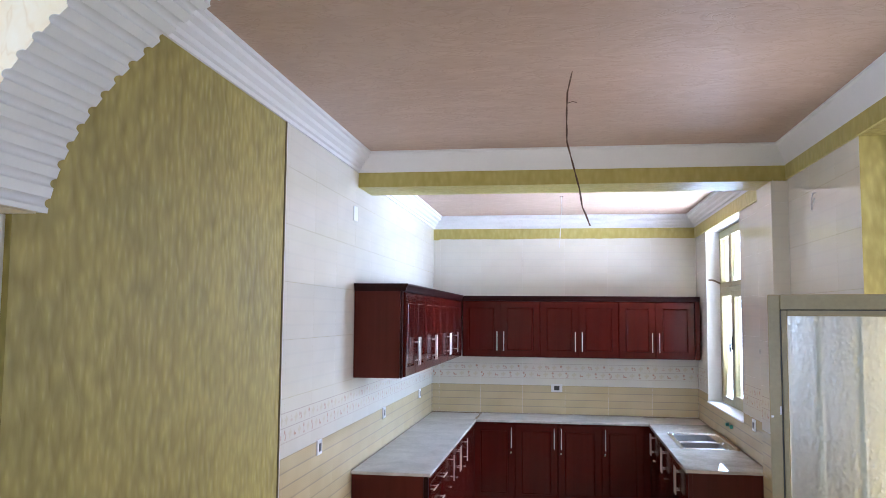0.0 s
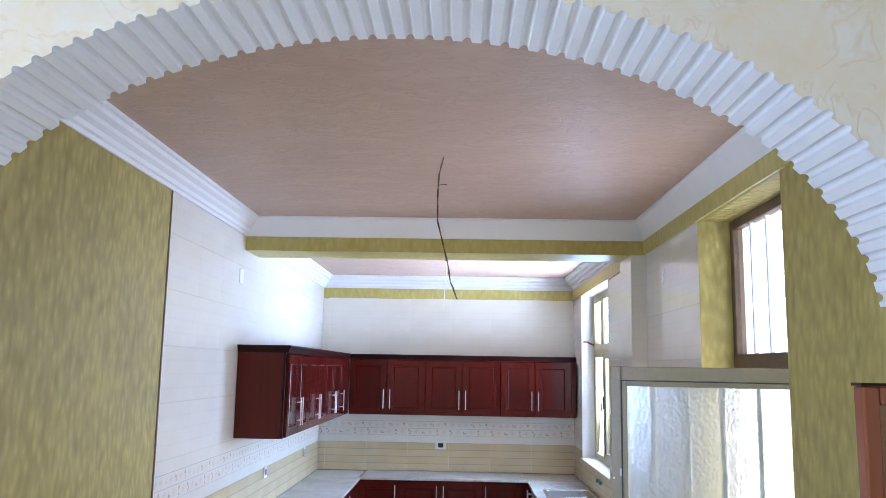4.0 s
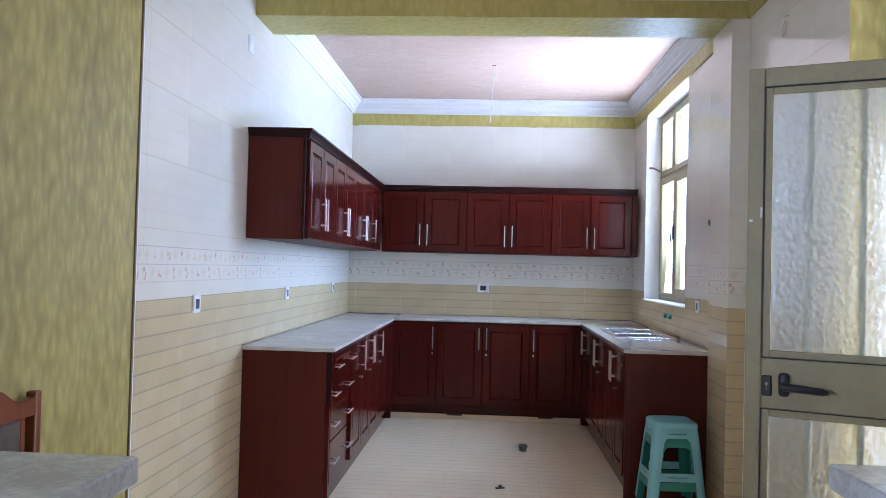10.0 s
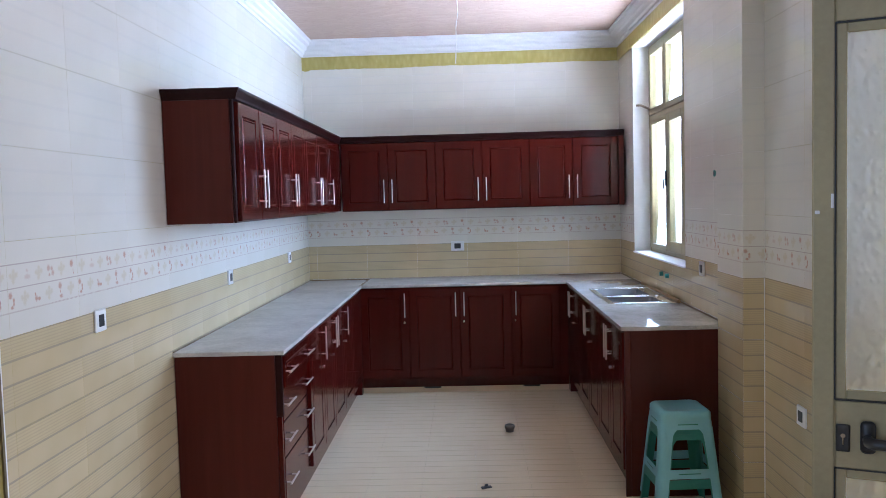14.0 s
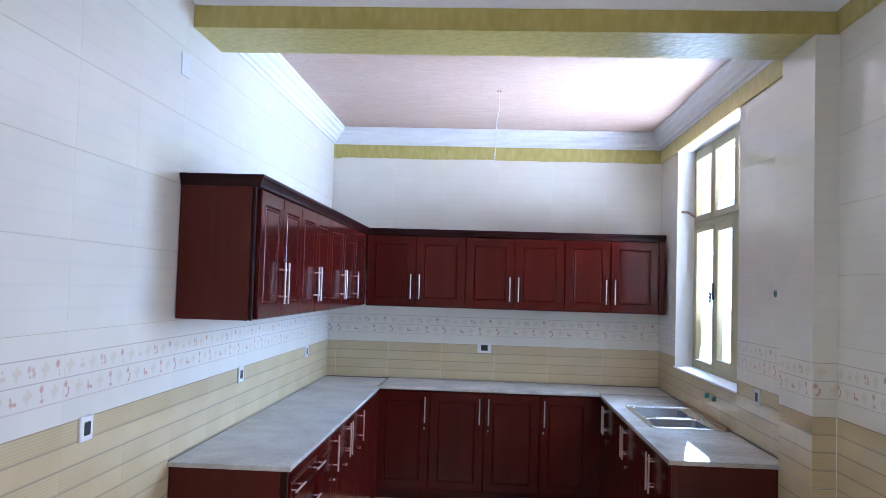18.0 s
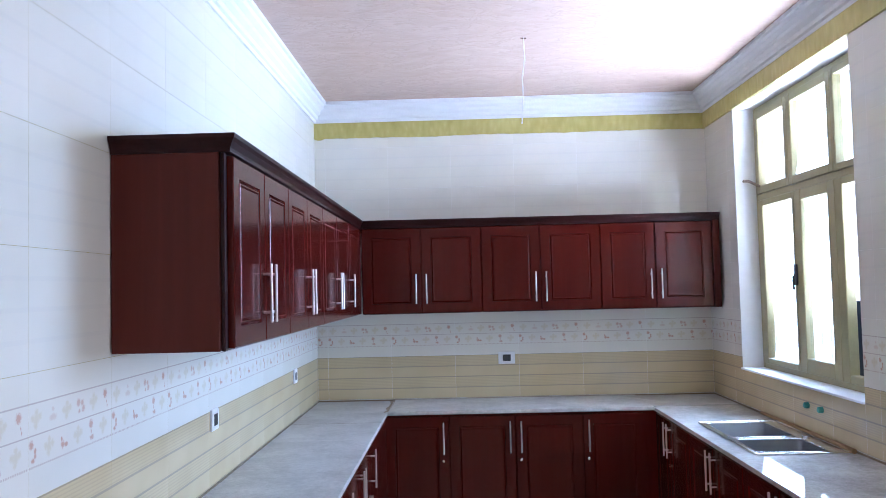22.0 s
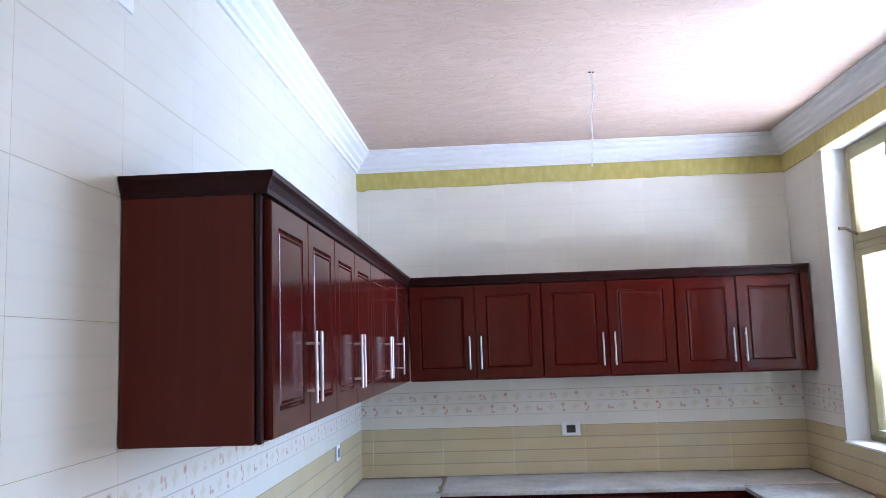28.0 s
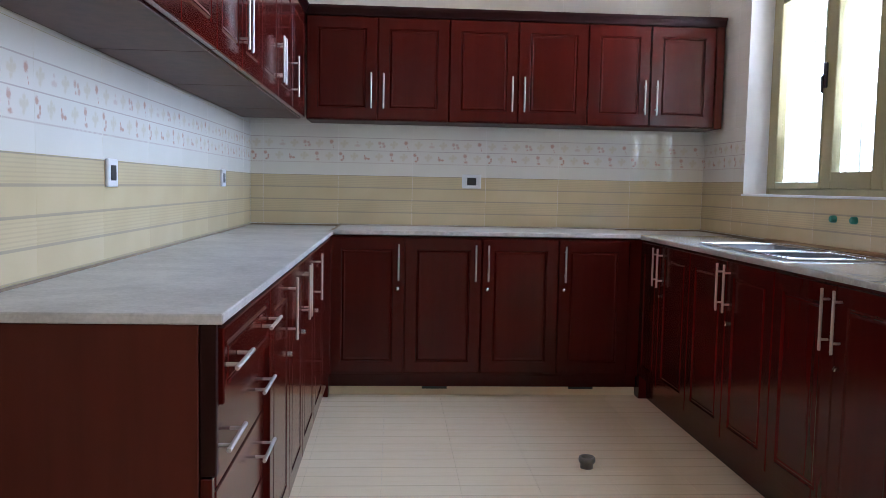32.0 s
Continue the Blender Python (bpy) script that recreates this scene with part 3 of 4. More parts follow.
for y0, y1, bars in ((WY0 + FW, 7.125, (0.04, 0.075, 0.04, 0.04)), (7.126, 7.62, (0.085, 0.085, 0.08, 0.06)), (7.621, WY1 - 0.03, (0.03, 0.085, 0.036, 0.04))):
    glazed("sash", win, fx - 0.014, y0, y1, WZ0 + FW, 2.215, bars, 0.05, FRAMEP, GLASS if y0 > 7 else None)
for y0, y1, bar in ((WY0 + FW, 7.13, 0.035), (7.131, 7.672, 0.048), (7.673, WY1 - 0.03, 0.05)):
    glazed("fanlight", win, fx - 0.014, y0, y1, 2.255, WZ1 - FW, (bar, bar, bar, bar), 0.05, FRAMEP, GLASS)
hd = part("handle", tube(made((fx - 0.052, fx - 0.039, 7.60, 7.63, 1.68, 1.80), bevel=0.004), [(fx - 0.05, 7.612, 1.74), (fx - 0.064, 7.610, 1.735), (fx - 0.066, 7.604, 1.655)], 0.007), BLACK, win, "black window catch")
part("stay", tube(bmesh.new(), [(fx - 0.05, 8.09, 2.30), (fx - 0.12, 8.07, 2.33), (fx - 0.16, 8.06, 2.33)], 0.009), RUST, win)
grille = thing("window_grille", pose(0, 0, 0), "white painted steel bars outside the window", "grille")
for k in range(13):
    y = WY0 + 0.06 + k * 0.116
    part("bar", tube(bmesh.new(), [(1.672, y, WZ0), (1.672, y, WZ1)], 0.006, 6), PLATE, grille)
struct("window_sill", made((XR - 0.012, fx - 0.03, WY0, WY1, WZ0 - 0.008, WZ0 + 0.004), bevel=0.002), WHITE, "white tiled window sill", "sill")
board = thing("dark_board", pose(1.632, 6.74, WZ0), "dark blue board standing outside the window", "board")
part("sheet", made((0, 0.012, 0, 0.47, 0.0, 0.437), bevel=0.004), NAVY, board)
part("edge_strip", made((-0.004, 0.016, -0.008, -0.001, 0.0, 0.437)), MINT_DARK, board)

door_frame = tagged(thing("door_1", pose(0, 0, 0), "door frame with a barred fanlight over it", "door"), kind="structure")
dx = XD + 0.205
part("frame", made((dx - 0.03, dx + 0.03, DY1 - 0.05, DY1, 0, DZ1), (dx - 0.03, dx + 0.03, DY0, DY0 + 0.05, 0, DZ1), (dx - 0.03, dx + 0.03, DY0 + 0.05, DY1 - 0.05, 2.04, 2.14), (dx - 0.03, dx + 0.03, DY0 + 0.05, DY1 - 0.05, DZ1 - 0.05, DZ1), bevel=0.004), RUST, door_frame)
for k in range(4):
    y = DY0 + 0.05 + (k + 1) * 0.212
    part("bar", made((dx - 0.012, dx + 0.012, y - 0.008, y + 0.008, 2.14, DZ1 - 0.05)), PLATE, door_frame)
part("pane", made((dx - 0.003, dx + 0.003, DY0 + 0.05, DY1 - 0.05, 2.14, DZ1 - 0.05)), GLASS, door_frame).visible_shadow = False

# open door leaf: local x from the hinge to the free edge
HX, HY, FX, FY = 1.63, 3.14, 0.838, 3.475
LEAF = math.hypot(FX - HX, FY - HY)
leaf = thing("door_leaf", pose(HX, HY, 0, 0, 0, math.degrees(math.atan2(FY - HY, FX - HX))), "open grey-olive steel door with pebbled glass panes", "door")
SW = 0.048
part("stile", made((LEAF - SW, LEAF, -0.02, 0.02, 0.01, 2.062), bevel=0.004), DOORP, leaf)
part("stile", made((0, SW, -0.02, 0.02, 0.01, 2.062), bevel=0.004), DOORP, leaf)
part("top_rail", made((SW, LEAF - SW, -0.02, 0.02, 2.0, 2.062), bevel=0.004), DOORP, leaf)
part("lock_rail", made((SW, LEAF - SW, -0.02, 0.02, 0.985, 1.145), bevel=0.004), DOORP, leaf)
part("bottom_rail", made((SW, LEAF - SW, -0.02, 0.02, 0.01, 0.16), bevel=0.004), DOORP, leaf)
for z0, z1 in ((0.16, 0.985), (1.145, 2.0)):
    bead = 0.024
    part("bead", made((SW, SW + bead, -0.014, 0.014, z0, z1), (LEAF - SW - bead, LEAF - SW, -0.014, 0.014, z0, z1), (SW + bead, LEAF - SW - bead, -0.014, 0.014, z0, z0 + bead), (SW + bead, LEAF - SW - bead, -0.014, 0.014, z1 - bead, z1), bevel=0.003), DOORP, leaf)
    part("seal", made((SW - 0.0015, SW + 0.0015, -0.0204, 0.0204, z0, z1), (LEAF - SW - 0.0015, LEAF - SW + 0.0015, -0.0204, 0.0204, z0, z1), (SW + 0.0015, LEAF - SW - 0.0015, -0.0204, 0.0204, z0 - 0.0015, z0 + 0.0015), (SW + 0.0015, LEAF - SW - 0.0015, -0.0204, 0.0204, z1 - 0.0015, z1 + 0.0015)), BLACK, leaf, "dark seal round the glazing")
    for k in range(5):
        x = 0.675 - k * 0.145
        part("bar", made((x - 0.010, x + 0.010, -0.012, 0.004, z0 + bead, z1 - bead), bevel=0.002), DOORP, leaf)
    part("pane", made((SW + bead - 0.004, LEAF - SW - bead + 0.004, 0.006, 0.011, z0 + bead - 0.004, z1 - bead + 0.004)), RIPPLE, leaf, "pebbled glass pane").visible_shadow = False
part("paint_chip", made((LEAF - 0.045, LEAF - 0.039, 0.0195, 0.0206, 1.585, 1.618)), PLATE, leaf, "bare white chip in the paint")
part("paint_chip", made((LEAF - 0.016, LEAF - 0.006, 0.0195, 0.0206, 1.572, 1.58)), PLATE, leaf, "bare white chip in the paint")
for s in (1, -1):
    h = made((LEAF - 0.132, LEAF - 0.100, s * 0.02, s * 0.036, 1.028, 1.102), bevel=0.011, seg=3)
    tube(h, [(LEAF - 0.116, s * 0.03, 1.062), (LEAF - 0.116, s * 0.060, 1.062), (LEAF - 0.126, s * 0.068, 1.062), (LEAF - 0.15, s * 0.069, 1.061), (LEAF - 0.225, s * 0.066, 1.056), (LEAF - 0.24, s * 0.062, 1.055)], [0.012, 0.0125, 0.013, 0.0125, 0.012, 0.008], 10)
    part("door_handle", h, BLACK, leaf, "black lever handle", True)
    part("keyhole_plate", made((LEAF - 0.080, LEAF - 0.050, s * 0.0195, s * 0.026, 1.026, 1.09), bevel=0.004, seg=2), BLACK, leaf)
    part("keyhole", tube(made((LEAF - 0.0665, LEAF - 0.0635, s * 0.0255, s * 0.028, 1.043, 1.06), bevel=0.001), [(LEAF - 0.065, s * 0.0255, 1.064), (LEAF - 0.065, s * 0.028, 1.064)], 0.005, 10), BRASS, leaf, "pale metal keyhole")

# ---- kitchen cabinets ----
# A unit's own axes: x along its front, y from the front (0) into the wall, z up.
BACK_RUN, LEFT_RUN, RIGHT_RUN = 0, 90, -90


def stepped_panel(w, h, t, frame_w):
    """A cabinet door: flat frame, moulded groove and raised field; front at y = -t, back at y = 0."""
    bm = bmesh.new()
    levels = [(0.0, 0.0), (0.0, -t + 0.003), (0.003, -t)]
    if frame_w:
        levels += [(frame_w, -t), (frame_w + 0.002, -t + 0.005), (frame_w + 0.006, -t + 0.006), (frame_w + 0.009, -t + 0.004), (frame_w + 0.012, -t + 0.001), (frame_w + 0.015, -t), (frame_w + 0.018, -t + 0.0006), (frame_w + 0.022, -t + 0.0015)]
    loops = [[bm.verts.new(c) for c in ((i, y, i), (w - i, y, i), (w - i, y, h - i), (i, y, h - i))] for i, y in levels]
    for a, b in zip(loops, loops[1:]):
        for k in range(4):
            bm.faces.new((a[k], a[(k + 1) % 4], b[(k + 1) % 4], b[k]))
    bm.faces.new(loops[-1])
    bm.faces.new(loops[0][::-1])
    bmesh.ops.recalc_face_normals(bm, faces=bm.faces[:])
    return bm


def handle_bm(length):
    """A round bar handle along z on two posts, standing off towards -y."""
    bm = bmesh.new()
    o = 0.028
    tube(bm, [(0, -o, 0), (0, -o, 0.0015), (0, -o, length - 0.0015), (0, -o, length)], [0.0040, 0.0050, 0.0050, 0.0040], 14)
    for z in (0.035, length - 0.035):
        tube(bm, [(0, 0, z), (0, -o, z)], 0.0042, 8)
    return bm


def lock_bm():
    return tube(bmesh.new(), [(0, 0, 0), (0, -0.012, 0), (0, -0.014, 0)], [0.009, 0.009, 0.006], 10)


def cabinet(name, run, origin, width, depth, z0, z1, fronts, label, group, plinth=0.0, hollow=False):
    """One cabinet unit. fronts: (x0, x1, z0, z1, handle) with handle None, 'l', 'r', 'h' and an added 'k' for a lock."""
    ob = thing(name, pose(*origin, 0, 0, 0, run), label, "cabinet", group)
    if hollow:
        part("body", made((0.0, width, 0.0, depth, z0, 0.70), (0.0, width, 0.0, 0.018, 0.70, z1), (0.0, width, depth - 0.015, depth, 0.70, z1)), CHERRY, ob)
    else:
        part("body", made((0.0, width, 0.0, depth, z0, z1), bevel=0.002), CHERRY, ob)
    if not plinth:
        part("underside", made((0.004, width - 0.004, 0.004, depth, z0 - 0.004, z0 - 0.0005)), RAWBOARD, ob, "dull dusty brown underside")
    toe = 0.045 if run == BACK_RUN else 0.036
    if plinth:
        part("plinth", made((0.0, width, toe, toe + 0.016, 0.050 if run == BACK_RUN else 0.005, z0 - 0.002)), CHERRY, ob)
        if run == BACK_RUN:
            # made-up strip in the floor's material, so the plinth seems to end higher
            part("skirting", made((0.0, width, toe + 0.012, toe + 0.022, 0.0, 0.048)), FLOOR, ob, "added floor-coloured strip that passes for floor under the plinth")
            part("packer", made((0.52, 0.66, toe + 0.002, toe + 0.011, 0.036, 0.0495)), BLACK, ob, "dark packing block")
    for x0, x1, a, b, hd in fronts:
        g = 0.003
        back = 0.016 if hd == "h" and a < 0.7 else 0.0
        w, h = x1 - x0 - 2 * g, b - a - 2 * g
        kind = "drawer_front" if hd and "h" in hd else "door"
        d = part(kind, stepped_panel(w, h, 0.02, 0.062 if h > 0.3 else 0.03 if b > 0.8 else 0.0), CHERRY, ob, at=pose(x0 + g, back - 0.002, a + g))
        if kind == "drawer_front":
            for off in (-0.22, 0.22):
                part("handle", handle_bm(0.185), SATIN, d, "brushed steel bar handle", False, pose(w / 2 + off - 0.0925, -0.02, h * 0.5, 0, 90, 0))
        elif hd:
            x = 0.032 if "l" in hd else w - 0.032
            low = z0 < 1
            z = (0.655 if run == BACK_RUN else 0.675) - a if low else 0.06
            part("handle", handle_bm(0.20), SATIN, d, "brushed steel bar handle", False, pose(x, -0.02, z))
            if "k" in hd:
                part("lock", lock_bm(), STEEL, d, "round steel lock", False, pose(x - 0.004, -0.02, z - 0.045))
    return ob


BZ0, BZ1 = 0.125, 0.901
XLF, XRF, YBF = -0.884, 0.874, 8.257
DL = "glossy cherry-red wooden base cabinet with panelled doors"
# left run
cabinet("drawer_cabinet", LEFT_RUN, (XLF, 5.42), 0.60, XLF - XL - 0.012, BZ0, BZ1, [(0, 0.60, a, b, "h") for a, b in ((0.14, 0.385), (0.385, 0.565), (0.565, 0.735), (0.735, 0.893))], "glossy cherry-red wooden drawer cabinet under the stone top", "base cabinets", 0.1)
cabinet("base_cabinet", LEFT_RUN, (XLF, 6.02), 0.42, XLF - XL - 0.012, BZ0, BZ1, [(0, 0.42, 0.14, 0.893, "rk")], DL, "base cabinets", 0.1)
cabinet("base_cabinet", LEFT_RUN, (XLF, 6.44), 0.83, XLF - XL - 0.012, BZ0, BZ1, [(0, 0.39, 0.14, 0.893, "rk"), (0.39, 0.83, 0.14, 0.893, "l")], DL, "base cabinets", 0.1)
cabinet("base_cabinet", LEFT_RUN, (XLF, 7.27), 0.975, XLF - XL - 0.012, BZ0, BZ1, [(0, 0.42, 0.14, 0.893, "lk"), (0.42, 0.975, 0.14, 0.893, None)], DL, "base cabinets", 0.1)
# back run
cabinet("base_cabinet", BACK_RUN, (-0.876, YBF), 0.837, YB - YBF - 0.012, BZ0, BZ1, [(0.0, 0.413, 0.14, 0.893, "rk"), (0.413, 0.837, 0.14, 0.893, "r")], DL, "base cabinets", 0.1)
cabinet("base_cabinet", BACK_RUN, (-0.039, YBF), 0.905, YB - YBF - 0.012, BZ0, BZ1, [(0.0, 0.429, 0.14, 0.893, "lk"), (0.429, 0.832, 0.14, 0.893, "lk")], DL, "base cabinets", 0.1)
# right run
cabinet("base_cabinet", RIGHT_RUN, (XRF, 8.235), 0.74, XR - XRF - 0.012, BZ0, BZ1, [(0.0, 0.325, 0.14, 0.893, "r"), (0.325, 0.74, 0.14, 0.893, "lk")], DL, "base cabinets", 0.1, True)
cabinet("base_cabinet", RIGHT_RUN, (XRF, 7.495), 0.83, XR - XRF - 0.012, BZ0, BZ1, [(0.0, 0.415, 0.14, 0.893, "r"), (0.415, 0.83, 0.14, 0.893, "lk")], DL, "base cabinets", 0.1, True)
cabinet("base_cabinet", RIGHT_RUN, (XRF, 6.665), 0.785, XR - XRF - 0.055, BZ0, BZ1, [(0.0, 0.41, 0.14, 0.893, "r"), (0.41, 0.785, 0.14, 0.893, "lk")], DL, "base cabinets", 0.1)
# end panels
ep = thing("end_panel", pose(0, 0, 0), "dark cherry veneered end of the drawer cabinet", "panel")
part("sheet", made((XL + 0.004, XLF - 0.022, 5.395, 5.418, 0.0, 0.9015), bevel=0.002), PANELWOOD, ep)
part("stile", made((XLF - 0.02, XLF + 0.012, 5.397, 5.418, 0.60, 0.9015), bevel=0.002), CHERRY_DARK, ep)
part("stile", made((XLF - 0.02, XLF + 0.004, 5.396, 5.418, 0.0, 0.596), bevel=0.002), CHERRY, ep)
ep = thing("end_panel", pose(0, 0, 0), "dark cherry veneered end of the sink cabinet", "panel")
part("sheet", made((XRF + 0.018, 1.385, 5.862, 5.878, 0.0, 0.9015), bevel=0.002), PANELWOOD, ep)
part("stile", made((XRF - 0.012, XRF + 0.0175, 5.862, 5.879, 0.0, 0.9015), bevel=0.001), PANELWOOD, ep)

for x0, x1, y0 in ((-0.94, -0.878, 8.247), (0.868, 0.93, 8.237)):
    cf = thing("corner_filler", pose(0, 0, 0), "narrow dark cherry filler in the cabinet corner", "filler", "corner fillers")
    part("post", made((x0, x1, y0, 8.40, 0.0, 0.901)), CHERRY, cf)

# worktop: stone slabs butted at the corners, a hole for the sink
SX0, SX1, SY0, SY1 = 0.943, 1.375, 6.75, 7.63
WT0, WT1 = 0.903, 0.924
OH = 0.028
slab = thing("worktop", pose(0, 0, 0), "grey speckled stone worktop in butted slabs", "worktop")
part("slab", made((XL, XLF + OH, 5.383, 7.86, WT0, WT1), bevel=0.003), STONE, slab)
part("slab", made((XL, XLF + OH, 7.863, YB, WT0, WT1 - 0.001), bevel=0.003), STONE, slab)
part("slab", made((XLF + OH + 0.002, XRF - OH, YBF - OH, YB, WT0 + 0.003, WT1 + 0.006), bevel=0.003), STONE, slab)
part("slab", made((XRF - OH + 0.002, XR, 8.30, YB, WT0, WT1), bevel=0.003), STONE, slab)
for b in ((XRF - OH, SX0 + 0.01, SY0 + 0.01, SY1 - 0.01), (SX1 - 0.01, XR, SY0 + 0.01, SY1 - 0.01), (XRF - OH, XR, BEAM1 + 0.01, SY0 + 0.01), (XRF - OH, XR, SY1 - 0.01, 8.298)):
    part("slab", made((*b, WT0, WT1)), STONE_GLOSS, slab, "polished slab round the sink")

JOINT_PALE = m_plain("smeared_joint_filler", (0.33, 0.26, 0.19), 0.8, 0, 0.5, 30)
JOINT = m_plain("brown_joint_filler", (0.20, 0.145, 0.09), 0.8, 0, 0.4, 25)
for b in ((XL, XL + 0.005, 5.39, YB - 0.006), (XL + 0.005, XR - 0.005, YB - 0.006, YB), (XR - 0.005, XR, 5.87, YB - 0.006)):
    part("joint_filler", made((*b, WT1 - 0.002, WT1 + 0.007)), JOINT, slab, "brown dirty filler along the wall")
part("joint_filler", made((XL + 0.006, XLF + OH - 0.003, 7.857, 7.864, WT1 - 0.004, WT1 - 0.0002)), JOINT, slab, "dark dirty joint between the slabs")
# smeared wedge of filler where the lower corner slab meets the raised one
smear = bmesh.new()
rnd_smear = random.Random(12)
edge = []
for k in range(13):
    y = YBF - OH + 0.004 + k * (YB - 0.008 - YBF + OH - 0.004) / 12
    wide = 0.016 + 0.022 * rnd_smear.random()
    x1 = XLF + OH + 0.004
    edge.append([smear.verts.new(p) for p in ((x1 - wide, y, WT1 - 0.0005), (x1 - wide * 0.4, y, WT1 + 0.004), (x1 + 0.004 + 0.006 * rnd_smear.random(), y, WT1 + 0.0066))])
for p, q in zip(edge, edge[1:]):
    for i in range(2):
        smear.faces.new((p[i], p[i + 1], q[i + 1], q[i]))
part("joint_filler", smear, JOINT_PALE, slab, "smeared brown filler at the corner joint")


def bowl(x0, x1, y0, y1, top, deep):
    """A pressed bowl with sloping walls and a rounded bottom edge."""
    bm = bmesh.new()
    loops = []
    for inset, z, rr in ((0, top, 0.04), (0.004, top - 0.006, 0.04), (0.014, top - deep + 0.03, 0.045), (0.03, top - deep + 0.006, 0.05), (0.06, top - deep, 0.05)):
        ring = []
        for cx, cy, a0 in ((x1 - inset - rr, y1 - inset - rr, 0), (x0 + inset + rr, y1 - inset - rr, 90), (x0 + inset + rr, y0 + inset + rr, 180), (x1 - inset - rr, y0 + inset + rr, 270)):
            for k in range(5):
                a = radians(a0 + k * 22.5)
                ring.append(bm.verts.new((cx + rr * math.cos(a), cy + rr * math.sin(a), z)))
        loops.append(ring)
    n = len(loops[0])
    for a, b in zip(loops, loops[1:]):
        for k in range(n):
            bm.faces.new((a[k], a[(k + 1) % n], b[(k + 1) % n], b[k]))
    bm.faces.new(loops[-1][::-1])
    return bm


sink = thing("kitchen_sink", pose(0, 0, 0), "stainless steel double-bowl sink set in the worktop", "sink")
RZ = WT1 + 0.004
ys = (SY0 + 0.035, 7.10, 7.155, SY1 - 0.05)
bx0, bx1 = SX0 + 0.03, SX1 - 0.085
part("rim", made((SX0, bx0, SY0, SY1, WT1, RZ), (bx1, SX1, SY0, SY1, WT1, RZ), (bx0, bx1, SY0, ys[0], WT1, RZ), (bx0, bx1, ys[1], ys[2], WT1, RZ), (bx0, bx1, ys[3], SY1, WT1, RZ)), STEEL, sink)
for a, b in ((ys[0], ys[1]), (ys[2], ys[3])):
    # the bowls take a darker, rougher steel than the rim
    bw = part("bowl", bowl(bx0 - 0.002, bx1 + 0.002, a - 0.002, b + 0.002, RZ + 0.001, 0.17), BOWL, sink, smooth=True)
    part("strainer", tube(bmesh.new(), [((bx0 + bx1) / 2, (a + b) / 2, RZ - 0.168), ((bx0 + bx1) / 2, (a + b) / 2, RZ - 0.162)], 0.035, 16), STEEL, bw)
def ring_bead(x0, x1, y0, y1, z, r, corner):
    """A rolled bead round a rounded rectangle."""
    pts = []
    for cx, cy, a0 in ((x1 - corner, y1 - corner, 0), (x0 + corner, y1 - corner, 90), (x0 + corner, y0 + corner, 180), (x1 - corner, y0 + corner, 270)):
        pts += [(cx + corner * math.cos(radians(a0 + 18 * k)), cy + corner * math.sin(radians(a0 + 18 * k)), z) for k in range(6)]
    return tube(bmesh.new(), pts + pts[:2], r, 8, False)


part("bead", ring_bead(SX0, SX1, SY0, SY1, RZ, 0.005, 0.02), STEEL, sink, smooth=True)
for a, b in ((ys[0], ys[1]), (ys[2], ys[3])):
    part("bead", ring_bead(bx0 - 0.002, bx1 + 0.002, a - 0.002, b + 0.002, RZ, 0.004, 0.04), STEEL, sink, smooth=True)
part("overflow", tube(bmesh.new(), [(bx1 + 0.045, 7.14, RZ), (bx1 + 0.045, 7.14, RZ + 0.008)], 0.017, 14), STEEL, sink)

# upper cabinets
UZ0, UZ1 = 1.547, 2.126
XUF, YUF = -1.062, 8.515
UL = "glossy cherry-red wooden wall cabinet with panelled doors"
marks = (5.425, 5.812, 6.20, 6.59, 6.99, 7.44, 7.92, 8.49)
for k in (0, 2, 4):
    w, m = marks[k + 2] - marks[k], marks[k + 1] - marks[k]
    cabinet("wall_cabinet", LEFT_RUN, (XUF, marks[k]), w, XUF - XL - 0.012, UZ0, UZ1, [(0, m, UZ0, UZ1, "r"), (m, w, UZ0, UZ1, "l")], UL, "wall cabinets")
cabinet("wall_cabinet", LEFT_RUN, (XUF, marks[6]), marks[7] - marks[6], XUF - XL - 0.012, UZ0, UZ1, [(0, marks[7] - marks[6], UZ0, UZ1, "l")], UL, "wall cabinets")
xm = (-1.035, -0.631, -0.222, 0.176, 0.582, 0.950, 1.336)
for k in (0, 2, 4):
    w, m = xm[k + 2] - xm[k], xm[k + 1] - xm[k]
    cabinet("wall_cabinet", BACK_RUN, (xm[k], YUF), w, YB - YUF - 0.012, UZ0, UZ1, [(0, m, UZ0, UZ1, "r"), (m, w, UZ0, UZ1, "l")], UL, "wall cabinets")
ep = thing("end_panel", pose(0, 0, 0), "dark cherry veneered end of the wall cabinets", "panel")
part("sheet", made((XL + 0.004, XUF - 0.012, 5.388, 5.408, UZ0 - 0.004, UZ1 + 0.004), bevel=0.002), PANELWOOD, ep)
# dark strip drawn for the shaded gap between end panel and first door
part("stile", made((XUF - 0.009, XUF + 0.003, 5.396, 5.4235, UZ0 - 0.004, UZ1 + 0.004), bevel=0.002), CHERRY_DARK, ep)
ep = thing("filler_panel", pose(0, 0, 0), "dark cherry filler beside the wall cabinets", "panel")
part("sheet", made((1.338, 1.384, YUF - 0.024, YB - 0.012, UZ0 - 0.004, UZ1 + 0.004), bevel=0.003), PANELWOOD, ep)
CORN = [(-0.02, 0), (0.002, 0), (0.004, 0.012), (0.012, 0.03), (0.020, 0.04), (0.022, 0.052), (-0.02, 0.052)]


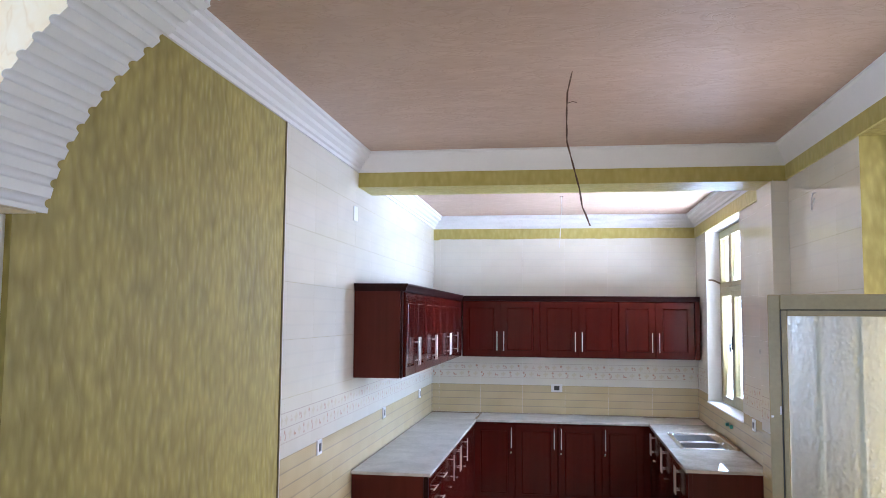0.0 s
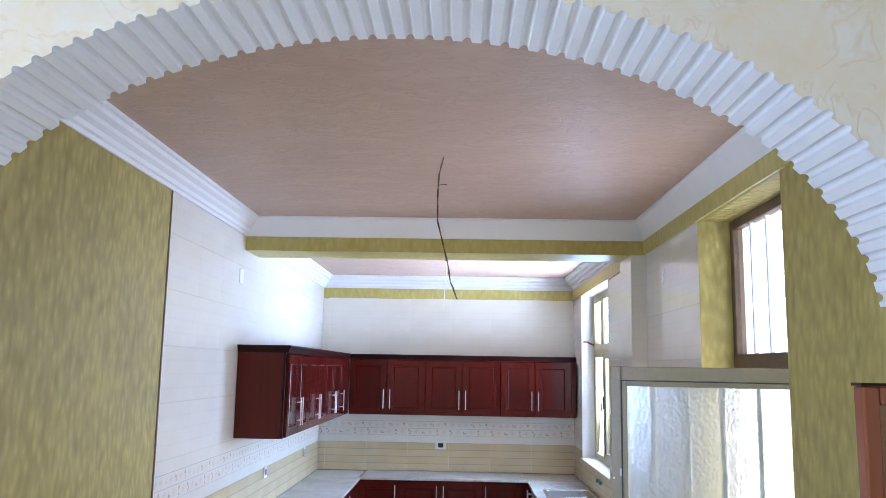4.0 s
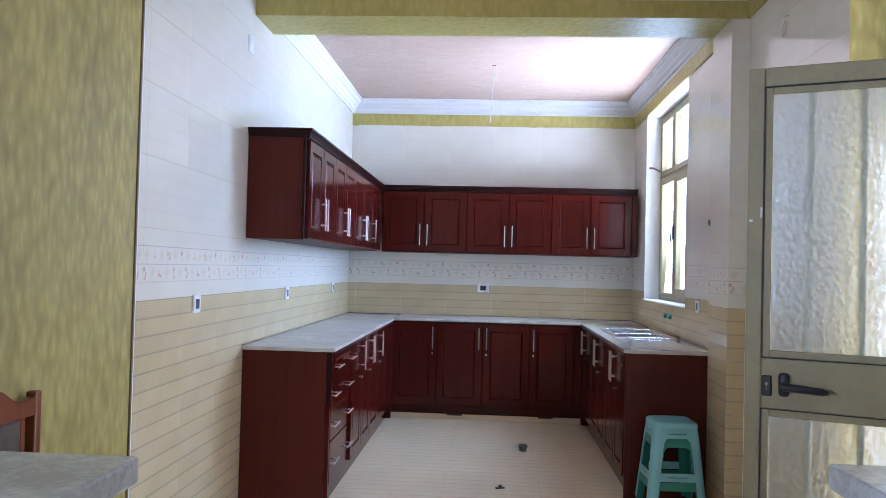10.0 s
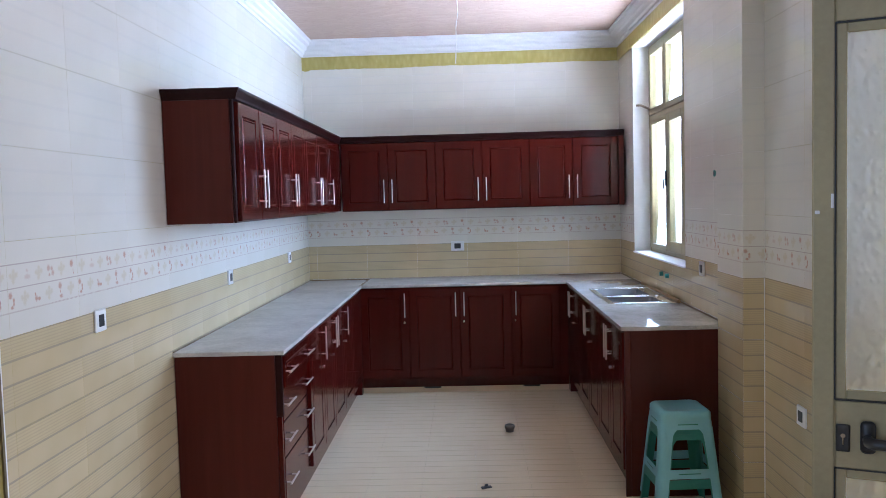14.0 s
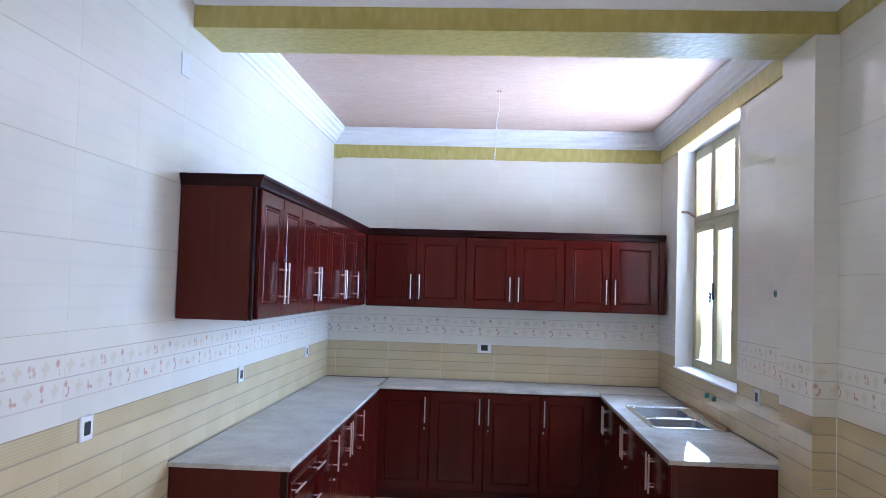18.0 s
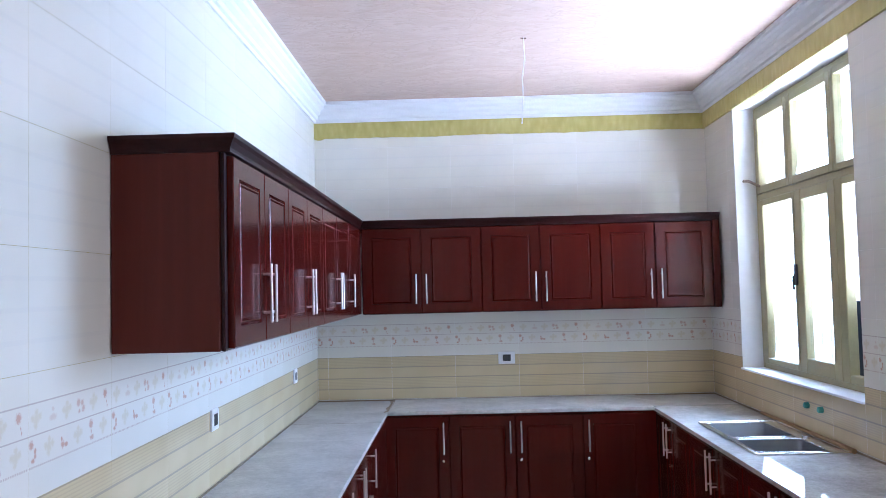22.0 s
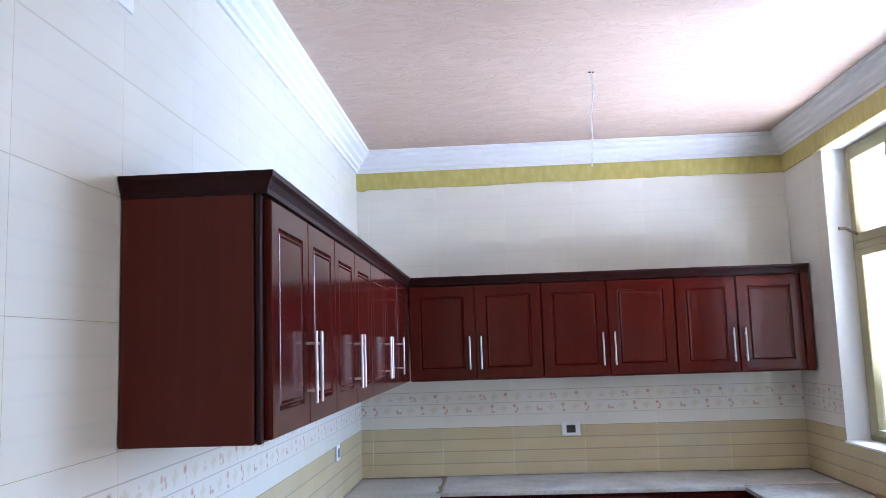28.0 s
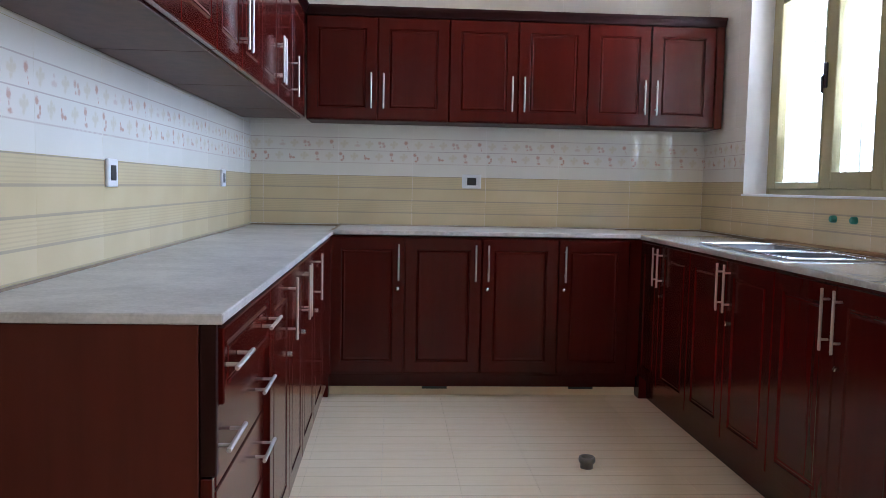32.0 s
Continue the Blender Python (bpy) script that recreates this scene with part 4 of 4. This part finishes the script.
def mitred(profile, path, z):
    """A moulding along a bent path, mitred at its corners; it juts out to the right of the way it runs."""
    bm = bmesh.new()
    pts = [Vector(p) for p in path]
    rings = []
    for i, p in enumerate(pts):
        ways = [(b - a).normalized() for a, b in zip(pts, pts[1:])][max(0, i - 1): i + 1]
        outs = [Vector((w.y, -w.x)) for w in ways]
        o = outs[0] if len(outs) == 1 else (outs[0] + outs[1]) / (1 + outs[0].dot(outs[1]))
        rings.append([bm.verts.new((p.x + o.x * u, p.y + o.y * u, z + h)) for u, h in profile])
    n = len(profile)
    for a, b in zip(rings, rings[1:]):
        for k in range(n):
            bm.faces.new((a[k], a[(k + 1) % n], b[(k + 1) % n], b[k]))
    bm.faces.new(rings[0][::-1])
    bm.faces.new(rings[-1])
    bmesh.ops.recalc_face_normals(bm, faces=bm.faces[:])
    return bm


cor = thing("cabinet_cornice", pose(0, 0, 0), "dark stained moulded cornice along the wall cabinets", "cornice")
part("moulding", mitred(CORN, [(XL + 0.004, 5.387), (XUF + 0.022, 5.387), (XUF + 0.022, YUF - 0.022), (1.386, YUF - 0.022)], UZ1 + 0.003), CHERRY_DARK, cor)
part("cover_board", made((XL + 0.012, XUF + 0.002, 5.41, YB - 0.012, UZ1 + 0.002, UZ1 + 0.018), (XUF + 0.004, 1.36, YUF + 0.002, YB - 0.012, UZ1 + 0.002, UZ1 + 0.018)), CHERRY_DARK, cor)

# ---- sockets, holes, wires ----


def socket(at, run, label="white wall socket with a black insert", w=0.086, h=0.086):
    ob = thing("wall_socket", pose(*at, 0, 0, run), label, "socket", "wall sockets")
    part("plate", made((-w / 2, w / 2, -0.011, 0, -h / 2, h / 2), bevel=0.003), PLATE, ob)
    part("insert", made((-w * 0.24, w * 0.24, -0.0135, -0.0105, -h * 0.27, h * 0.27), bevel=0.001), BLACK, ob)
    return ob


for y in (4.64, 6.36, 7.98):
    socket((XL, y, 1.197), 90)
socket((-0.052, YB, 1.209), 0, w=0.118)
socket((XR, 6.30, 1.185), -90)
socket((XD, 5.02, 0.66), -90)
bl = thing("blank_plate", pose(XL, 5.385, 2.66, 0, 0, 90), "white blank cover plate high on the tiles", "plate")
part("plate", made((-0.05, 0.05, -0.006, 0, -0.05, 0.05), bevel=0.002), PLATE, bl)
hole = thing("pipe_stub", pose(XR, 6.058, 1.731, 0, 0, -90), "small dark pipe opening in the tiles", "pipe")
part("ring", tube(bmesh.new(), [(0, 0, 0), (0, -0.006, 0)], 0.018, 12), MINT_DARK, hole)
part("opening", tube(bmesh.new(), [(0, -0.006, 0), (0, -0.007, 0)], 0.011, 12), BLACK, hole)
for y in (7.26, 7.10):
    g = thing("water_pipe", pose(XR, y, 1.066, 0, 0, -90), "capped green water pipe end in the wall", "pipe", "water pipes")
    part("cap", tube(bmesh.new(), [(0, 0, 0), (0, -0.02, 0), (0, -0.024, 0)], [0.0165, 0.0155, 0.011], 12), MINT_DARK, g)


def wire(name, x, y, top, ends, mat, label):
    """A kinked pair of strands through points (dx, dz) below the ceiling."""
    ob = thing(name, pose(x, y, top), label, "cable")
    for s in (1, -1):
        pts = []
        for (a, b), (c, d) in zip(ends, ends[1:]):
            for k in range(5):
                f = k / 5
                pts.append((a + (c - a) * f + s * 0.0022 * math.sin(40 * (b + (d - b) * f)), s * 0.0022 * math.cos(40 * (b + (d - b) * f)), -(b + (d - b) * f)))
        pts.append((ends[-1][0] + 0.003 * s, 0.004 * s, -ends[-1][1]))
        part("strand", tube(bmesh.new(), pts, [0.0012 + 0.0014 * min(1, 6 * k / len(pts)) for k in range(len(pts))], 6), mat, ob)
    return ob


hook = thing("wall_hook", pose(XD, 4.88, 2.64, 0, 0, -90), "small white wire loop on the tiles", "hook")
part("loop", tube(bmesh.new(), [(0.004, 0.002, 0.05), (0.004, -0.02, 0.045), (0.008, -0.03, 0.0), (0.0, -0.028, -0.045), (-0.012, -0.022, -0.05), (-0.016, -0.016, -0.02), (-0.008, -0.006, 0.02)], 0.0035, 6), WIREW, hook)
w1 = wire("hanging_wire", 0.060, 3.71, ZD, [(0, 0), (-0.012, 0.05), (-0.023, 0.10), (-0.027, 0.2), (-0.026, 0.33), (0.005, 0.452), (0.03, 0.55), (0.042, 0.633), (0.055, 0.66), (0.075, 0.716)], WIRE, "brown twisted cable hanging from the ceiling")
part("tail", tube(bmesh.new(), [(-0.026, 0, -0.15), (0.0, 0, -0.142), (0.02, 0, -0.147)], 0.0018, 6), WIRE, w1)
w2 = wire("hanging_wire", 0.006, 7.36, ZK, [(0, 0), (0.004, 0.12), (-0.012, 0.22), (-0.01, 0.32), (-0.02, 0.47)], WIREW, "white cable hanging from the ceiling")
part("joint", tube(bmesh.new(), [(-0.012, 0, -0.33), (-0.013, 0, -0.36)], 0.005, 8), WIREW, w2)
part("rose", tube(bmesh.new(), [(-0.015, 0, -0.002), (0.015, 0, -0.003)], 0.003, 8), WIRE, w2)

# ---- loose things ----


def stool(z_base, skin, label):
    """A moulded stool: rounded square seat with an apron, four hollow corner legs and a rail on each side."""
    ob = thing("plastic_stool", pose(1.105, 5.69, z_base, 0, 0, 3), label, "stool", "stacked stools")
    top, bottom, tall, apron, rr, wall = 0.126, 0.172, 0.49, 0.40, 0.036, 0.0022

    def half(z):
        return bottom + (top - bottom) * z / (tall - 0.012)

    def corner(h, r, sx, sy, inset, n=5):
        c, r = h - r, r - inset
        return [(sx * (c + r * math.cos(radians(90 * k / n))), sy * (c + r * math.sin(radians(90 * k / n)))) for k in range(n + 1)]

    bm = bmesh.new()
    loops = []
    for h, z in ((top - 0.040, tall - 0.006), (top - 0.034, tall - 0.003), (top - 0.020, tall), (top - 0.008, tall - 0.003), (half(tall - 0.012), tall - 0.012), (half(0.455), 0.455), (half(0.45) - 0.002, 0.452), (half(apron), apron)):
        ring = []
        for sx, sy in ((1, 1), (-1, 1), (-1, -1), (1, -1)):
            arc = corner(h, rr, sx, sy, 0.0)
            ring += arc if sx * sy > 0 else arc[::-1]
        loops.append([bm.verts.new((x, y, z)) for x, y in ring])
    n = len(loops[0])
    for a, b in zip(loops, loops[1:]):
        for k in range(n):
            bm.faces.new((b[k], b[(k + 1) % n], a[(k + 1) % n], a[k]))
    bm.faces.new(loops[0])
    part("seat", bm, skin, ob, smooth=True)
    for sx in (-1, 1):
        for sy in (-1, 1):
            bm = bmesh.new()
            rings = []
            for z, w in ((apron + 0.002, 0.080), (0.389, 0.068), (0.375, 0.061), (0.34, 0.058), (0.24, 0.056), (0.0, 0.052)):
                h = half(z)
                outer = [(sx * h, sy * (h - w))] + corner(h, rr, sx, sy, 0.0) + [(sx * (h - w), sy * h)]
                inner = [(sx * (h - wall), sy * (h - w))] + corner(h, rr, sx, sy, wall) + [(sx * (h - w), sy * (h - wall))]
                rings.append([bm.verts.new((x, y, z)) for x, y in outer + inner[::-1]])
            m = len(rings[0])
            for a, b in zip(rings, rings[1:]):
                for k in range(m):
                    bm.faces.new((a[k], a[(k + 1) % m], b[(k + 1) % m], b[k]))
            bmesh.ops.recalc_face_normals(bm, faces=bm.faces[:])
            part("leg", bm, skin, ob)
    for z0, z1 in ((0.158, 0.204),):
        for turn in range(4):
            bm = bmesh.new()
            vs = []
            for z in (z0, z1):
                h, u = half(z), half(z) - 0.05
                vs += [bm.verts.new(c) for c in ((-u, h, z), (u, h, z), (u, h - wall, z), (-u, h - wall, z))]
            for f in ((3, 2, 1, 0), (4, 5, 6, 7), (0, 1, 5, 4), (1, 2, 6, 5), (2, 3, 7, 6), (3, 0, 4, 7)):
                bm.faces.new([vs[k] for k in f])
            bmesh.ops.recalc_face_normals(bm, faces=bm.faces[:])
            rail = part("rail", bm, skin, ob, at=pose(0, 0, 0, 0, 0, 90 * turn))
            part("slot", made((-0.055, 0.055, half(0.183) + 0.0002, half(0.183) + 0.0012, 0.180, 0.185)), MINT_DARK, rail)
    for turn in range(4):
        part("slot", made((-0.05, 0.05, half(0.425) + 0.0002, half(0.425) + 0.0014, 0.423, 0.428)), MINT_DARK, ob, at=pose(0, 0, 0, 0, 0, 90 * turn))
    return ob


stool(0.0, MINT_DARK, "sea-green plastic stool under another one")
stool(0.052, MINT, "mint green plastic stool stacked on another")

def lathe(profile, sides=20):
    """A turned shape round the z axis from (radius, height) points."""
    bm = bmesh.new()
    rings = [[bm.verts.new((r * math.cos(2 * math.pi * k / sides), r * math.sin(2 * math.pi * k / sides), h)) for k in range(sides)] for r, h in profile]
    for a, b in zip(rings, rings[1:]):
        for k in range(sides):
            bm.faces.new((a[k], a[(k + 1) % sides], b[(k + 1) % sides], b[k]))
    bm.faces.new(rings[0][::-1])
    bm.faces.new(rings[-1])
    return bm


cap = thing("floor_drain", pose(0.30, 7.12, 0), "dull grey metal pipe cup standing on the floor", "pipe cup")
part("cup", lathe([(0.027, 0.0), (0.027, 0.018), (0.034, 0.026), (0.036, 0.034), (0.034, 0.046), (0.030, 0.049), (0.025, 0.047), (0.023, 0.02)]), m_plain("dull_grey_metal", (0.16, 0.15, 0.13), 0.45, 0.6, 0.4, 40), cap, smooth=True)
cap2 = thing("floor_scrap", pose(0.11, 6.03, 0, 0, 0, 20), "small dark metal bracket lying on the floor", "scrap")
part("plate", made((-0.03, 0.03, -0.012, 0.012, 0, 0.008), bevel=0.002), BLACK, cap2)
part("lug", made((-0.008, 0.01, -0.006, 0.006, 0.008, 0.022), bevel=0.002), BLACK, cap2)

stick = thing("wooden_stick", pose(0, 0, 0), "thin wooden batten lying along the worktop", "stick")
part("batten", tube(bmesh.new(), [(1.392, 7.88, WT1 + 0.009), (1.386, 7.3, WT1 + 0.011), (1.380, 6.74, WT1 + 0.0125)], [0.009, 0.011, 0.0125], 9), BATTEN, stick)
# two bar counters under the arch
for s, x_in, x_out in ((-1, -0.55, XL + 0.002), (1, 0.61, XD - 0.002)):
    b = thing("bar_counter", pose(0, 0, 0), "bar counter with a pale stone top and red wood sides", "counter", "bar counters")
    a0, a1 = min(x_in, x_out), max(x_in, x_out)
    c0, c1 = (a0, a1 - 0.03) if s < 0 else (a0 + 0.03, a1)
    part("top", made((a0, a1, 1.55, 2.14 if s < 0 else 2.285, 1.035, 1.08), bevel=0.006, seg=2), MARBLE, b)
    part("cladding", made((c0, c1, 1.62, 2.09 if s < 0 else 2.235, 0.0, 1.034), bevel=0.004), REDWOOD, b)

# chair against the left wall
ch = thing("dining_chair", pose(-1.18, 3.015, 0, 0, 0, -90), "red-brown wooden chair with a patterned padded back", "chair")
for sx in (-1, 1):
    part("back_post", tube(made((sx * 0.21 - 0.017, sx * 0.21 + 0.017, -0.20, -0.165, 0.42, 0.995), bevel=0.006, seg=2), [(sx * 0.21, -0.182, 0.43), (sx * 0.21, -0.2, 0.0)], 0.017, 8), REDWOOD, ch)
    part("leg", made((sx * 0.20 - 0.018, sx * 0.20 + 0.018, 0.18, 0.216, 0, 0.42), bevel=0.004), REDWOOD, ch)
    part("side_rail", made((sx * 0.20 - 0.012, sx * 0.20 + 0.012, -0.165, 0.18, 0.36, 0.42), bevel=0.003), REDWOOD, ch)
rail = bmesh.new()
pr = []
for k in range(13):
    f = k / 12
    x = -0.193 + 0.386 * f
    up = 0.968 + 0.045 * math.sin(math.pi * f) ** 2 + 0.012 * math.cos(4 * math.pi * f)
    pr.append([rail.verts.new((x, y, z)) for y, z in ((-0.195, 0.925), (-0.168, 0.925), (-0.168, up), (-0.195, up))])
for a, b in zip(pr, pr[1:]):
    for k in range(4):
        rail.faces.new((a[k], a[(k + 1) % 4], b[(k + 1) % 4], b[k]))
rail.faces.new(pr[0])
rail.faces.new(pr[-1][::-1])
bmesh.ops.recalc_face_normals(rail, faces=rail.faces[:])
part("crest_rail", rail, REDWOOD, ch)
part("back_pad", made((-0.12, 0.12, -0.192, -0.165, 0.55, 0.925), bevel=0.008, seg=2), m_plain("patterned_cloth", (0.11, 0.085, 0.065), 0.9, 0, 0.6, 22, 0.3), ch)
for sx in (-1, 1):
    part("splat", made((sx * 0.135 - 0.013, sx * 0.135 + 0.013, -0.190, -0.168, 0.47, 0.924), bevel=0.004), REDWOOD, ch)
part("seat", made((-0.215, 0.215, -0.165, 0.22, 0.421, 0.47), bevel=0.012, seg=2), REDWOOD, ch)

# wooden door standing open by the arch
cb = thing("wooden_door", pose(0.890, 1.285, 0), "open red-brown wooden door with a brown panel", "door")
part("panel", made((0.030, 0.82, 0.010, 0.026, 0.05, 1.985)), PLYWOOD, cb, "worn brown plywood panel")
part("stile", made((0, 0.032, 0, 0.036, 0.005, 2.02), bevel=0.005, seg=2), REDWOOD, cb)
part("stile", made((0.818, 0.85, 0, 0.036, 0.005, 2.02), bevel=0.005, seg=2), REDWOOD, cb)
part("top_rail", made((0.033, 0.817, 0, 0.036, 1.986, 2.02), bevel=0.005, seg=2), REDWOOD, cb)
part("bottom_rail", made((0.033, 0.817, 0, 0.036, 0.005, 0.05), bevel=0.005, seg=2), REDWOOD, cb)
part("top_edge", made((-0.002, 0.852, -0.002, 0.038, 2.0205, 2.026)), CHERRY_DARK, cb, "dark top edge")

# ---- tiles, one by one ----
TW, TH, BORDER = 0.4525, 0.30, 1.2345
tile_meshes = {}


def tile_piece(parent, mat, w, h, oz, m):
    """A glazed tile, its lower left corner at the pose m, cut oz above the bottom of the whole tile; its face looks along -y."""
    key = (mat.name, round(w, 3), round(h, 3), round(oz, 3))
    if key not in tile_meshes:
        j, e, t = 0.0005, 0.0003, TT
        bm = bmesh.new()
        loops = []
        for i, y in ((j, 0.0), (j + e, -t)):
            loops.append([bm.verts.new(c) for c in ((i, y, oz + i), (w - i, y, oz + i), (w - i, y, oz + h - i), (i, y, oz + h - i))])
        for a, b in zip(loops, loops[1:]):
            for k in range(4):
                bm.faces.new((a[k], a[(k + 1) % 4], b[(k + 1) % 4], b[k]))
        bm.faces.new(loops[-1])
        tile_meshes[key] = mesh_of("tile", bm, mat)
    ob = new("tile", tile_meshes[key])
    ob.parent = parent
    ob.matrix_basis = m
    return ob


def clad(parent, run, origin, length, z_top, openings=(), first=None, z_off=0.0):
    """Tiles a wall from the floor to z_top; run as for the cabinets; openings in (u0, u1, z0, z1)."""
    cuts = [0.0]
    u = first or TW
    while u < length - 0.02:
        cuts.append(u)
        u += TW
    cuts.append(length)
    base = pose(*origin, 0, 0, 0, run)
    for r in range(-1, 12):
        foot = BORDER + (r - 4) * TH + z_off
        z0, z1 = max(foot, 0.0), min(foot + TH, z_top)
        if z1 - z0 < 0.015:
            continue
        mat = T_YELLOW if r < 4 else T_DECOR if r == 4 else T_WHITE
        for a, b in zip(cuts, cuts[1:]):
            rects = [(a, b, z0, z1)]
            for o in openings:
                rest = []
                for p, q, c, d in rects:
                    if q <= o[0] or p >= o[1] or d <= o[2] or c >= o[3]:
                        rest.append((p, q, c, d))
                        continue
                    if p < o[0]:
                        rest.append((p, o[0], c, d))
                    if q > o[1]:
                        rest.append((o[1], q, c, d))
                    if c < o[2]:
                        rest.append((max(p, o[0]), min(q, o[1]), c, o[2]))
                    if d > o[3]:
                        rest.append((max(p, o[0]), min(q, o[1]), o[3], d))
                rects = rest
            for p, q, c, d in rects:
                if q - p > 0.008 and d - c > 0.008:
                    tile_piece(parent, mat, q - p, d - c, c - foot, base @ pose(p, 0, foot))


TILE_Y = 3.965
clad(wall_left, 90, (XL - TT, TILE_Y), YB - TILE_Y, 2.965, first=0.075)
clad(wall_back, 0, (XL, YB + TT), XR - XL, 2.815, first=0.0755)
clad(wall_right, -90, (XR + TT, YB), YB - BEAM1, 2.812, openings=[(YB - WY1, YB - WY0, WZ0, WZ1)])
clad(column, -90, (COL_X + TT, BEAM1), BEAM1 - BEAM0, 2.862, z_off=-0.02)
clad(column, 0, (COL_X, BEAM0 + TT), XD - COL_X, 2.862, z_off=-0.02)
clad(wall_dining, -90, (XD + TT, BEAM0), BEAM0 - DY1, 2.868, z_off=-0.02)
clad(wall_right, 0, (XR, WY1 + 0.0005), fx - 0.03 - XR, WZ1 - 0.001, openings=[(-1, 1, -1, WZ0 + 0.005)])
struct("trim_tile_edge", made((XL - TT, XL + 0.006, TILE_Y - 0.012, TILE_Y, 0, 2.98)), m_plain("brown_edge_strip", (0.16, 0.12, 0.05), 0.5), "brown strip along the edge of the tiles", "trim")

struct("trim_pvc", made((XL - TT, XL + 0.006, TILE_Y, TILE_Y + 0.009, 0, 2.96), bevel=0.002), GROUT, "white plastic edge strip beside the tiles", "trim")
struct("trim_corner", made((XD - 0.004, XD, BEAM0 - 0.004, BEAM0, 0, 1.21)), GROUT, "white corner joint between the tiles", "trim")

# floor tiles
FT = 0.31
fl = bpy.data.objects["floor"]
bm = bmesh.new()
loops = [[bm.verts.new(c) for c in ((i, i, z), (FT - i, i, z), (FT - i, FT - i, z), (i, FT - i, z))] for i, z in ((0.0002, -0.008), (0.0002, -0.0005), (0.0006, 0.0))]
for a, b in zip(loops, loops[1:]):
    for k in range(4):
        bm.faces.new((a[k], a[(k + 1) % 4], b[(k + 1) % 4], b[k]))
bm.faces.new(loops[-1])
fmesh = mesh_of("floor_tile", bm, FLOOR)
for i in range(10):
    for j in range(23):
        ob = new("floor_tile", fmesh)
        ob.parent = fl
        ob.location = (-1.405 + i * FT - 0.09, 1.95 + j * FT - 0.145, 0)
